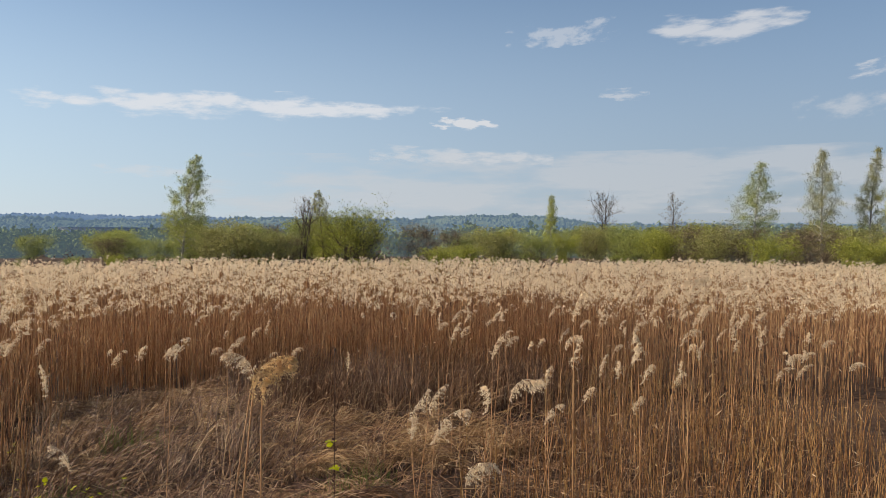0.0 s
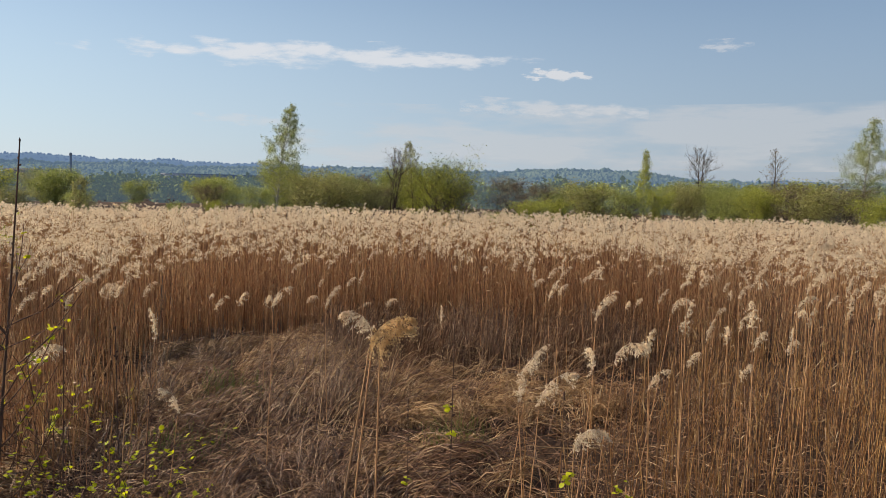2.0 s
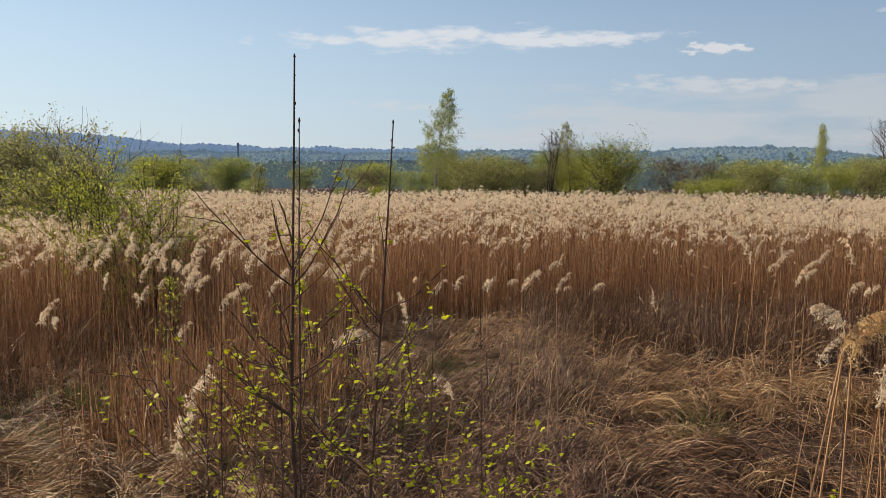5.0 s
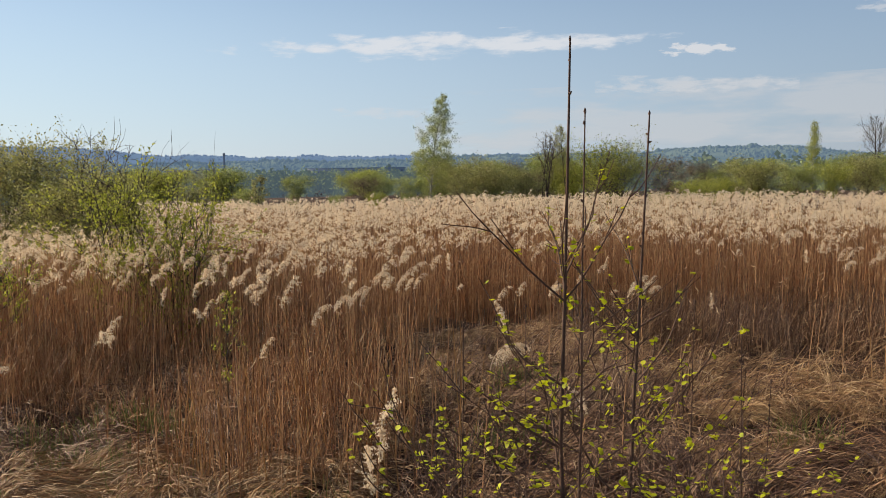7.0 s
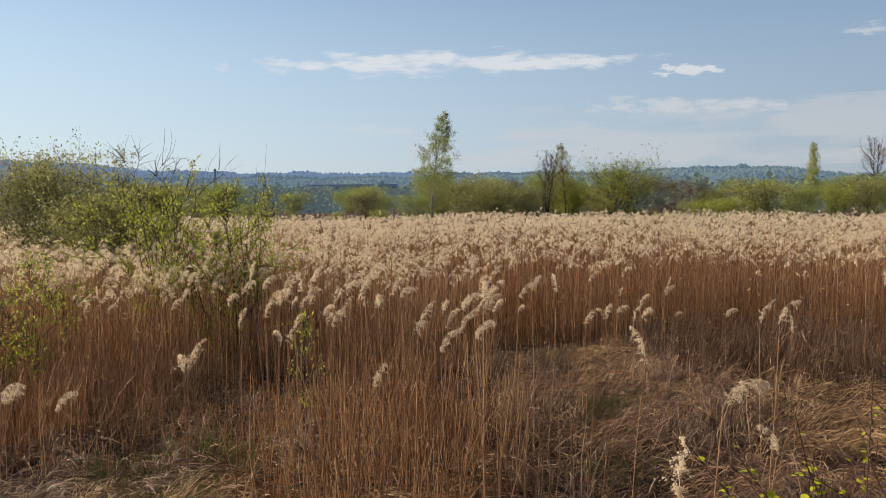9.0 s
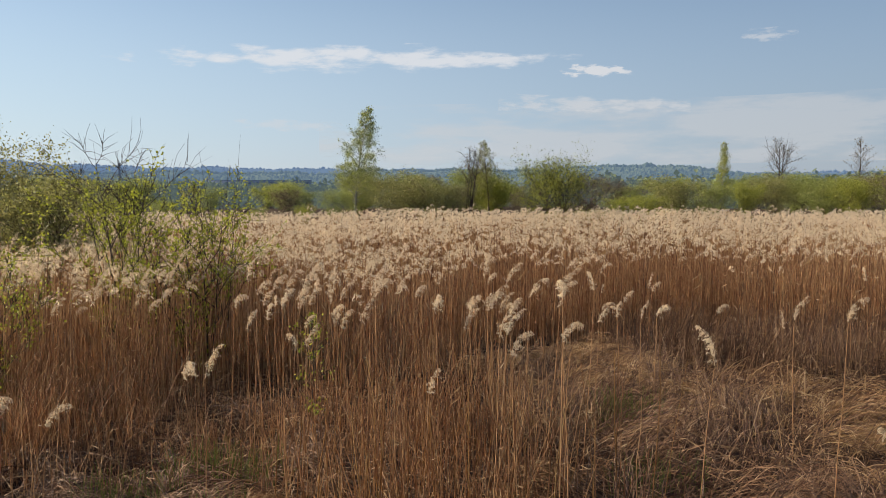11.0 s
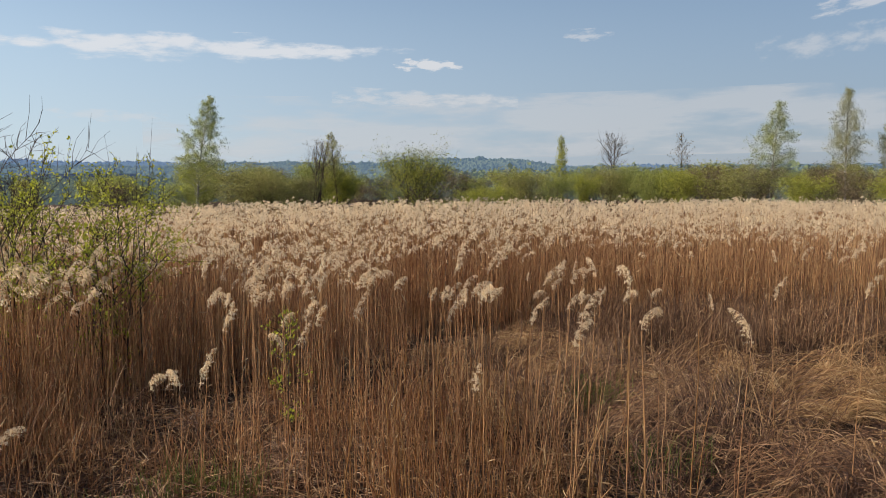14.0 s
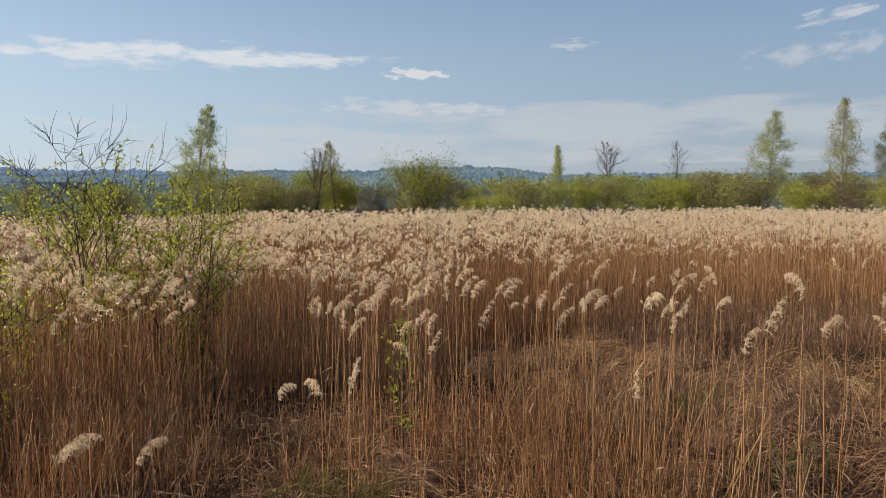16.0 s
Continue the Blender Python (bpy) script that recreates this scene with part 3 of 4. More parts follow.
BELT3 = [(42.2, 64, 3.3, 1.0, 1), (43.8, 70, 4.0, 1.2, 0), (45.6, 68, 4.0, 1.2, 2), (47.6, 66, 4.2, 1.2, 3), (50.0, 66, 4.0, 1.2, 0), (53.0, 64, 4.0, 1.2, 2),
         (-15.5, 80, 2.0, 1.2, 3), (-19.0, 84, 2.2, 1.2, 0), (-23.0, 80, 2.4, 1.2, 3), (-27.0, 78, 2.6, 1.2, 0), (7.0, 92, 3.6, 1.2, 1), (27.0, 100, 4.2, 1.3, 3)]
for az, dist, high, wide, kind in BELT + BELT2 + BELT3:
    x, y = polar(az, dist)
    s = high / 2.6
    copy_thing(SHRUBS[kind], pose(*ground_at(x, y), 0, 0, rng.uniform(0, 360)) @ Matrix.Diagonal((s * wide * 1.35, s * wide * 1.3, s, 1)))
for k in range(64):
    x, y = polar(rng.uniform(-26, 56), rng.uniform(88, 135))
    s = rng.uniform(0.9, 1.75)
    copy_thing(SHRUBS[int(rng.choice([0, 3, 3, 2, 1]))], pose(*ground_at(x, y), 0, 0, rng.uniform(0, 360)) @ Matrix.Diagonal((s * 1.7, s * 1.6, s, 1)))
for s in SHRUBS:
    for o in (*s.children_recursive, s):
        bpy.data.objects.remove(o)

# willow thickets at the near edge of the reeds
tree("willow_shrub", ground_at(-11.8, 24.0), 3.95, 2.7, 130, 10, 26000, 0.07, LEAF_WILLOW, BARK_DARK, "big round willow thicket in grey-green early leaf", 1.0, 0.06, 0.45, 0.010, 0.0, stems=12, category="shrub", jitter=0.4, lean=0.2)
tree("willow_shrub", ground_at(-8.3, 21.0), 3.2, 1.8, 90, 9, 14000, 0.065, LEAF_WILLOW, BARK_DARK, "rounded willow shrub among the reed plumes", 1.0, 0.06, 0.45, 0.010, 0.0, stems=9, category="shrub", jitter=0.4, lean=0.2)
tree("willow_shrub", ground_at(-4.3, 13.6), 3.4, 1.55, 70, 10, 5200, 0.044, LEAF_SPRING, BARK_DARK, "open willow shrub with dark branches and sparse young leaves", 1.1, 0.1, 0.5, 0.010, 0.0, stems=6, category="shrub", jitter=0.05, lean=0.16, bare_top=0.28)
tree("willow_shrub", ground_at(-3.3, 13.3), 2.9, 1.35, 50, 10, 4500, 0.044, LEAF_SPRING, BARK_DARK, "low willow shrub with crooked dark limb and fresh leaves", 0.9, 0.1, 0.5, 0.012, 0.0, stems=4, category="shrub", jitter=0.15, lean=0.2)
tree("willow_shrub", ground_at(-5.4, 10.9), 2.0, 0.9, 40, 8, 2400, 0.04, LEAF_SPRING, BARK_DARK, "small leafy willow shrub at the foot of the reeds", 1.0, 0.1, 0.5, 0.010, 0.0, stems=5, category="shrub", jitter=0.4, lean=0.2)
tree("willow_shrub", ground_at(-2.95, 13.5), 3.55, 0.35, 12, 3, 220, 0.032, LEAF_SPRING, BARK_DARK, "long thin willow whips with opening buds", 1.8, 0.3, 0.5, 0.005, 0.0, stems=3, category="shrub", jitter=0.1)
tree("willow_shrub", ground_at(-1.45, 9.3), 1.35, 0.28, 14, 5, 300, 0.035, LEAF_SPRING, BARK_DARK, "slender willow shoot with bright leaves among reed stems", 1.6, 0.3, 0.6, 0.008, 0.0, category="shrub", jitter=0.5)


def far_woods():
    soups = []
    for k in range(520):
        az, dist = rng.uniform(-45, 62), rng.uniform(130, 900) ** 1.0
        x, y = polar(az, dist)
        z = float(ground_z(x, y))
        el = 0.2 if az > 16 else (-0.25 if az > 4 else -0.75 if dist < 720 else -0.45)
        h = min(max(4 + dist * math.tan(radians(el + rng.normal(0, 0.22))) - z, 4), 17)
        n = 300 if dist < 300 else 150
        w = h * rng.uniform(0.28, 0.45)
        u = unit(rng.normal(size=(n, 3))) * rng.uniform(0.55, 1, (n, 1))
        lobes = 1 + 0.3 * np.sin(u[:, :1] * 4 + k) * np.sin(u[:, 1:2] * 5)
        p = u * lobes * [w, w, h * 0.47] + [x, y, z + h * 0.53]
        s = leaves_at(p, h * (0.125 if n > 200 else 0.17), 0.0, 0.9)
        soups.append(s)
    for k in range(230):
        x, y = polar(rng.uniform(-22, 5), rng.uniform(330, 640))
        dist, z = math.hypot(x - 2.6, y + 0.55), float(ground_z(x, y))
        h = max(4 + dist * math.tan(radians(-0.30 + rng.normal(0, 0.14))) - z, 4)
        w = h * rng.uniform(0.3, 0.5)
        u = unit(rng.normal(size=(200, 3))) * rng.uniform(0.55, 1, (200, 1))
        soups.append(leaves_at(u * (1 + 0.3 * np.sin(u[:, :1] * 4 + k)) * [w, w, h * 0.47] + [x, y, z + h * 0.53], h * 0.14, 0.0, 0.9))
    tagged(part("far_woods", join(soups), WOOD_FAR), "belt of mixed woodland beyond the marsh, haze added as a faint glow", "woods", kind="stuff")


far_woods()


# ---------------------------------------------------------------- buildings in the valley
def box_soup(x0, x1, y0, y1, z0, z1):
    v = np.array([[x, y, z] for z in (z0, z1) for y in (y0, y1) for x in (x0, x1)], float)
    q = np.array([[0, 1, 5, 4], [1, 3, 7, 5], [3, 2, 6, 7], [2, 0, 4, 6], [4, 5, 7, 6], [0, 2, 3, 1]])
    return v, q


def gable(x0, x1, y0, y1, z0, z1, over):
    ym = (y0 + y1) / 2
    v = np.array([[x0 - over, y0 - over, z0], [x1 + over, y0 - over, z0], [x1 + over, y1 + over, z0], [x0 - over, y1 + over, z0], [x0 - over, ym, z1], [x1 + over, ym, z1]], float)
    return v, np.array([[0, 1, 5, 4], [2, 3, 4, 5], [3, 2, 1, 0]]), np.array([[1, 2, 5], [3, 0, 4]])


def building(name, az, dist, el0, el1, length, depth, wall_mat, roof_mat, label, windows, pitched):
    x, y = polar(az, dist)
    z0, z1 = 4 + dist * math.tan(radians(el0)), 4 + dist * math.tan(radians(el1))
    g = float(ground_z(x, y))
    root = thing(name, (x, y, g), label, "building", turn=-az)
    e = z0 - g + (z1 - z0) * (0.6 if pitched else 0.9)
    part("wall", box_soup(-length / 2, length / 2, -depth / 2, depth / 2, -0.5, e), wall_mat, root)
    if pitched:
        part("roof", gable(-length / 2, length / 2, -depth / 2, depth / 2, e + 0.004, z1 - g, 0.5), roof_mat, root)
    else:
        part("roof", box_soup(-length / 2 - 0.4, length / 2 + 0.4, -depth / 2 - 0.4, depth / 2 + 0.4, e + 0.004, z1 - g), roof_mat, root)
    for k in range(windows):
        c = -length / 2 + length * (k + 0.5) / windows
        hw = min(0.9, length / windows * 0.3)
        part("window", box_soup(c - hw, c + hw, -depth / 2 - 0.06, -depth / 2 - 0.003, e - 2.6, e - 1.1), PANE, root)


building("industrial_hall", -7.3, 720, -0.75, 0.03, 84, 40, ROOF_BLUE, ROOF_BLUE, "long blue-grey sheet-metal industrial hall", 14, False)
building("industrial_hall", -10.35, 715, -0.75, -0.02, 9, 36, WALL_WHITE, WALL_WHITE, "pale end bay of the industrial hall", 2, False)
building("industrial_hall", 2.4, 760, -0.85, -0.12, 62, 40, ROOF_BLUE, ROOF_DARK, "long low dark hall with a flat roof", 10, False)
building("house", -11.6, 560, -1.35, -0.78, 13, 9, WALL_WHITE, ROOF_DARK, "white rendered house with a dark pitched roof", 4, True)
building("house", -12.6, 590, -1.35, -0.85, 10, 9, WALL_WHITE, ROOF_DARK, "small white house with a dark pitched roof", 3, True)
building("house", -18.4, 900, -0.5, 0.05, 48, 14, ROOF_DARK, ROOF_DARK, "large dark-roofed house above the trees", 8, True)
building("house", -9.3, 600, -1.35, -0.9, 14, 9, WALL_WHITE, ROOF_BLUE, "pale low house with a grey roof", 4, True)


def chimney_tower():
    x, y = polar(-16.2, 1500)
    g = float(ground_z(x, y))
    root = thing("chimney", (x, y, g), "tall slim concrete tower rising from the valley", "tower")
    k = 8
    h = 4 + 1500 * math.tan(radians(0.95)) - g
    p = np.zeros((1, k, 3))
    p[0, :, 2] = np.linspace(0, h, k)
    part("shaft", tubes(p, np.array([np.linspace(2.2, 1.8, k)]), 12), ROOF_BLUE, root, smooth=True)
    p2 = np.zeros((1, 4, 3))
    p2[0, :, 2] = np.linspace(h, h + 5, 4)
    part("cap", tubes(p2, np.array([[2.0, 2.3, 2.3, 1.8]]), 12), ROOF_DARK, root)


chimney_tower()


# a birch standing by the path, with its outer twigs over the bank
tree("birch_tree", ground_at(9.25, 3.45), 6.6, 2.1, 54, 9, 3200, 0.04, LEAF_LIMEBUSH, BARK_BIRCH, "birch beside the path with drooping leafy twigs", 0.6, 0.42, 0.12, 0.010, 0.45, jitter=0.15)


# ---------------------------------------------------------------- reeds
def stand(x, y, height, radius, lean, k=4, sides=3, curve=1.8, sway=None, sink=0.05):
    """Upright stems: paths that lean more towards the top. Returns paths and radii."""
    n = len(x)
    s = np.linspace(0, 1, k)
    z = ground_z(x, y) - sink
    az = rng.uniform(0, 2 * np.pi, n) if sway is None else sway
    off = (lean * height)[:, None] * s[None] ** curve
    p = np.stack([x[:, None] + np.cos(az)[:, None] * off, y[:, None] + np.sin(az)[:, None] * off, z[:, None] + (height[:, None] + sink) * s[None] * np.sqrt(np.maximum(0.05, 1 - (lean[:, None] * s[None]) ** 2))], -1)
    return p, radius[:, None] * np.linspace(1, 0.55, k)[None]


def plume_soup(branches, per, length, wide, hair, seed, bow=(0.9, 2.4)):
    """A drooping reed panicle: an arching axis with hanging branchlets of small downy spikelets. Grows from the origin, arching towards +x."""
    r = np.random.default_rng(seed)
    nodes = 14
    s = np.linspace(0.03, 1, nodes)
    bend = r.uniform(*bow)
    a = np.pi / 2 - bend * s ** 1.3
    step = length / nodes
    ax = np.stack([np.cumsum(np.cos(a)) * step, r.normal(0, 0.006, nodes).cumsum() * length * 2, np.cumsum(np.sin(a)) * step], -1)
    f = np.sort(r.uniform(0.02, 1, branches))
    i = f * (nodes - 1)
    k = np.minimum(i.astype(int), nodes - 2)
    start = ax[k] + (ax[k + 1] - ax[k]) * (i - k)[:, None]
    tang = unit(ax[k + 1] - ax[k])
    d = unit(tang * 0.9 + r.normal(0, 0.24, (branches, 3)) + np.array([0.06, 0, -0.50]))
    ln = wide * (0.35 + 0.65 * np.sin(np.pi * np.clip(f * 0.8 + 0.15, 0, 1))) * (0.55 + 0.6 * np.abs(np.sin(f * r.uniform(7, 11) + r.uniform(0, 3)))) * r.uniform(0.6, 1.25, branches)
    u = np.linspace(0.1, 1, per)[None, :, None] * r.uniform(0.9, 1.0, (branches, per, 1))
    p = start[:, None] + d[:, None] * ln[:, None, None] * u + np.array([0.08, 0, -0.42]) * (ln[:, None, None] * u ** 2)
    p = (p + r.normal(0, 1, p.shape) * (0.085 * ln)[:, None, None]).reshape(-1, 3)
    n = len(p)
    way = unit(np.repeat(d, per, 0) * 0.6 + r.normal(0, 0.5, (n, 3)) + np.array([0.1, 0, -0.7]))
    size = hair * r.uniform(0.6, 1.25, n)
    tip = p + way * (size * 2.4)[:, None]
    sd = unit(np.cross(tip - p, r.normal(size=(n, 3)))) * (size * 0.62)[:, None]
    mid = (p + tip) / 2
    v = np.stack([p, mid + sd, tip, mid - sd], 1).reshape(-1, 3)
    core, cq = tubes(ax[None], np.linspace(0.0025, 0.001, nodes)[None], 3)
    return np.concatenate([v, core]), np.concatenate([np.arange(n * 4).reshape(n, 4), cq + n * 4]), ax


def scatter_plumes(tops, az, size, variants):
    """Copies of plume shapes, turned by az, joined into one soup."""
    vs, qs, o = [], [], 0
    pick = rng.integers(0, len(variants), len(tops))
    for k, (v, q, _) in enumerate(variants):
        m = np.nonzero(pick == k)[0]
        if not len(m):
            continue
        c, s, z = np.cos(az[m])[:, None], np.sin(az[m])[:, None], size[m][:, None]
        w = np.stack([(v[None, :, 0] * c - v[None, :, 1] * s) * z, (v[None, :, 0] * s + v[None, :, 1] * c) * z, v[None, :, 2] * z], -1) + tops[m][:, None]
        vs.append(w.reshape(-1, 3))
        qs.append((q[None] + (np.arange(len(m)) * len(v))[:, None, None] + o).reshape(-1, 4))
        o += len(m) * len(v)
    return np.concatenate(vs), np.concatenate(qs)


def reed_edge(x):
    """How far off the tall plumed reeds begin."""
    return np.interp(x, [-14, -5.5, -3.6, -3, -1.8, -1.2, -0.3, 0.4, 1.0, 4.5, 6.5, 8.5, 11, 20], [10.9, 10.9, 11.2, 12.2, 12.2, 11.4, 11.8, 13.4, 14.2, 14.4, 13.8, 12.5, 11.5, 11.5])


def far_edge(x):
    return np.interp(x, [-40, -20, 0, 10, 30, 60], [60, 58, 52, 49, 50, 50])


def fan(n, d0, d1, a0=-47, a1=58):
    d = np.sqrt(rng.uniform(d0 ** 2, d1 ** 2, n))
    a = np.radians(rng.uniform(a0, a1, n))
    return 0.0 + d * np.sin(a), 1.0 + d * np.cos(a)


def reed_bed(d0, d1, density, k, sides, radius, variants, label, leafy, plume_size):
    area = 0.5 * (d1 ** 2 - d0 ** 2) * math.radians(105)
    x, y = fan(int(area * density), d0, d1)
    clump = np.sin(x * 1.3 + np.sin(y * 0.9)) * np.sin(y * 1.1 + x * 0.35)
    keep = (y > reed_edge(x) + 0.5 * np.sin(x * 1.9) + rng.exponential(0.45, len(x)) - 0.3) & (y < far_edge(x) + rng.normal(0, 1.0, len(x))) & (rng.random(len(x)) < 0.86 + 0.2 * clump)
    x, y = x[keep], y[keep]
    n = len(x)
    patch = 0.10 * np.sin(x * 0.42 + 1) * np.sin(y * 0.31) + 0.06 * np.sin(x * 1.1 + y * 0.7)
    h = 1.48 + patch + rng.normal(0, 0.13, n) + 0.12 * smooth_step(-2, -6, x) * (y < 14)
    h = h * np.where(rng.random(n) < 0.10, rng.uniform(0.6, 0.92, n), 1.0)
    lean = np.abs(rng.normal(0.04, 0.09, n))
    az = rng.normal(0.2, 1.1, n)
    p, r = stand(x, y, h, np.full(n, radius) * rng.uniform(0.7, 1.2, n), lean, k, sides, sway=az)
    root = thing("reed_bed", ground_at(0, (d0 + d1) / 2), label, "reeds", kind="stuff")
    inv = root.matrix_basis.inverted().translation
    sh = np.array([inv.x, inv.y, inv.z])
    part("stems", tubes(p + sh, r, sides), STEM, root)
    plumed = (rng.random(n) < (0.62 if d0 > 14 else 0.42)) & (h > 1.2)
    az2 = np.where(rng.random(n) < 0.55, rng.normal(0.1, 0.9, n), rng.uniform(0, 6.28, n))
    part("plumes", scatter_plumes(p[plumed, -1] + sh, az2[plumed], plume_size * rng.uniform(0.7, 1.25, plumed.sum()), variants), PLUME, root)
    if leafy:
        m = np.nonzero(rng.random(n) < leafy)[0]
        f = rng.integers(1, k, len(m))
        b = p[m, f] + sh
        a = rng.uniform(0, 6.28, len(m))
        ln = rng.uniform(0.12, 0.3, len(m))
        tip = b + np.stack([np.cos(a) * ln * 0.6, np.sin(a) * ln * 0.6, ln * rng.uniform(-0.5, 0.8, len(m))], -1)
        part("dry_leaves", blades(b, tip, np.full(len(m), 0.012 + 0.0006 * d0)), DRYLEAF, root)


MID = [plume_soup(11, 6, 0.21, 0.078, 0.0098, 40 + i)[:3] for i in range(8)]
MIDFAR = [plume_soup(7, 4, 0.22, 0.080, 0.0150, 50 + i)[:3] for i in range(6)]
FAR = [plume_soup(6, 3, 0.24, 0.085, 0.0240, 60 + i)[:3] for i in range(6)]
reed_bed(8.5, 18, 44, 4, 3, 0.0052, MID, "dense stand of dead reeds with cream plumes", 0.8, 1.05)
reed_bed(18, 28, 24, 3, 3, 0.0075, MIDFAR, "dense bed of dead reeds with pale plumes", 0.3, 1.1)
reed_bed(28, 62, 12, 2, 3, 0.010, FAR, "far reed bed with a haze of pale plumes", 0.0, 1.2)


def in_zone(n, x0, x1, y0, y1):
    return rng.uniform(x0, x1, n) + rng.normal(0, 0.35, n), rng.uniform(y0, y1, n) + rng.normal(0, 0.3, n)


def stem_patch(label, x0, x1, y0, y1, count, h0, h1, radius, lean, material, leafy=0.5, k=5, keep=None, sway=None):
    x, y = in_zone(count, x0, x1, y0, y1)
    if keep is not None:
        m = keep(x, y)
        x, y = x[m], y[m]
    clump = np.sin(x * 6.1 + 2.2 * np.sin(y * 3.3)) * np.sin(y * 5.2 + 1.7 * np.sin(x * 2.9))
    m = rng.random(len(x)) < 0.72 + 0.6 * clump
    x, y, clump = x[m], y[m], clump[m]
    n = len(x)
    h = (1 + 0.22 * clump) * rng.uniform(h0, h1, n) * np.where(rng.random(n) < 0.25, rng.uniform(0.45, 0.9, n), 1)
    ln = np.minimum(np.abs(rng.normal(0, lean, n)), 0.93) if lean < 0.5 else np.clip(rng.normal(lean + 0.12, 0.16, n), 0, 0.96)
    az = None if sway is None else sway + 1.1 * np.sin(x * 2.7 + 1.3 * np.sin(y * 3.1)) + rng.normal(0, 0.4, n)
    p, r = stand(x, y, h, radius * rng.uniform(0.6, 1.25, n), ln, k, 3, 1.4, az)
    p[:, 1:] += np.cumsum(rng.normal(0, 0.014, (n, k - 1, 3)), 1)
    c = (x0 + x1) / 2, (y0 + y1) / 2
    root = thing("reed_stubble", ground_at(*c), label, "reeds", kind="stuff")
    sh = -np.array(root.matrix_basis.translation)
    part("stems", tubes(p + sh, r, 3), material, root)
    m = np.nonzero(rng.random(n) < leafy)[0]
    f = rng.integers(1, k, len(m))
    b = p[m, f] + sh
    a = rng.uniform(0, 6.28, len(m))
    l2 = rng.uniform(0.05, 0.22, len(m))
    tip = b + np.stack([np.cos(a) * l2 * 0.6, np.sin(a) * l2 * 0.6, l2 * rng.uniform(-0.9, 0.6, len(m))], -1)
    part("dry_leaves", blades(b, tip, np.full(len(m), 0.008)), DRYLEAF, root)


def behind_edge(near, far):
    return lambda x, y: (y > reed_edge(x) + near + rng.normal(0, 0.3, len(x))) & (y < reed_edge(x) + far)


def outside(cx, cy, rx, ry):
    return lambda x, y: ((x - cx) / rx) ** 2 + ((y - cy) / ry) ** 2 > rng.uniform(0.6, 1.3, len(x))


stem_patch("close-set russet stems at the front of the reed bed", -1.0, 10.5, 11.0, 17.5, 15000, 0.9, 1.5, 0.0042, 0.09, STEM, 0.25, 4, keep=behind_edge(-0.1, 2.4))
stem_patch("close-set brown stems behind the willow shrubs", -9.5, -1.0, 10.2, 14.5, 8000, 0.9, 1.5, 0.0042, 0.10, STEM, 0.25, 4, keep=behind_edge(-0.1, 2.2))
stem_patch("upright bare brown reed stems at the clearing's edge", -1.15, 0.5, 6.9, 10.4, 1400, 0.35, 1.25, 0.0044, 0.22, STEM, 0.6)
stem_patch("tall golden reed stems standing singly", -1.3, 0.9, 6.8, 9.4, 130, 0.8, 1.35, 0.0058, 0.10, GOLDSTEM, 0.6)
stem_patch("thicket of golden bare reed stems by the bank", 4.3, 10.5, 3.2, 10.5, 2900, 0.45, 1.25, 0.0042, 0.17, GOLDSTEM, 0.6, keep=lambda x, y: (x - 4.6) * 0.75 + rng.normal(0, 0.4, len(x)) > np.where(y > 5.2, (y - 5.2) * 0.45, 0))
stem_patch("brown broken stems among the golden reeds", 4.3, 10.5, 4.0, 10.8, 3000, 0.3, 0.8, 0.0042, 0.35, BENT, 0.4, sway=0.3, keep=lambda x, y: (x - 4.5) * 0.75 > np.where(y > 5.2, (y - 5.2) * 0.4, 0))
stem_patch("dense low russet reed stems", -7.5, -3.5, 9.0, 11.6, 5200, 0.40, 0.95, 0.0042, 0.34, STEM, 0.5, 4)
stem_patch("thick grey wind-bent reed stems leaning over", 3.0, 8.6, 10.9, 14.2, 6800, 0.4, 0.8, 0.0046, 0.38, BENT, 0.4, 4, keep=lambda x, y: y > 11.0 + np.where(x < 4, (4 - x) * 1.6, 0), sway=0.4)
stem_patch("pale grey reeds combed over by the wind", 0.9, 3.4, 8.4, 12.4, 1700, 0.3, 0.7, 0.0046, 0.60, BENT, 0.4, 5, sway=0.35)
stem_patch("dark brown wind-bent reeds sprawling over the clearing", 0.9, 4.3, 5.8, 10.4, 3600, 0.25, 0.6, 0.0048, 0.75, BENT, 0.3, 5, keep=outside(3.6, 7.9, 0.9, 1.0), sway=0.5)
stem_patch("sparse reed stems on the bank's foot", -1.2, 0.9, 4.6, 6.6, 40, 0.5, 1.1, 0.0050, 0.12, STEM, 0.6)
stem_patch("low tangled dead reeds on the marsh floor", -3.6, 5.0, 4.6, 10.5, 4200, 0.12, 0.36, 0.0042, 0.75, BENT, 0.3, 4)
stem_patch("short russet regrowth in the dark hollow", -3.5, -1.4, 8.4, 11.8, 1500, 0.18, 0.5, 0.0038, 0.45, STEM, 0.4, 4)


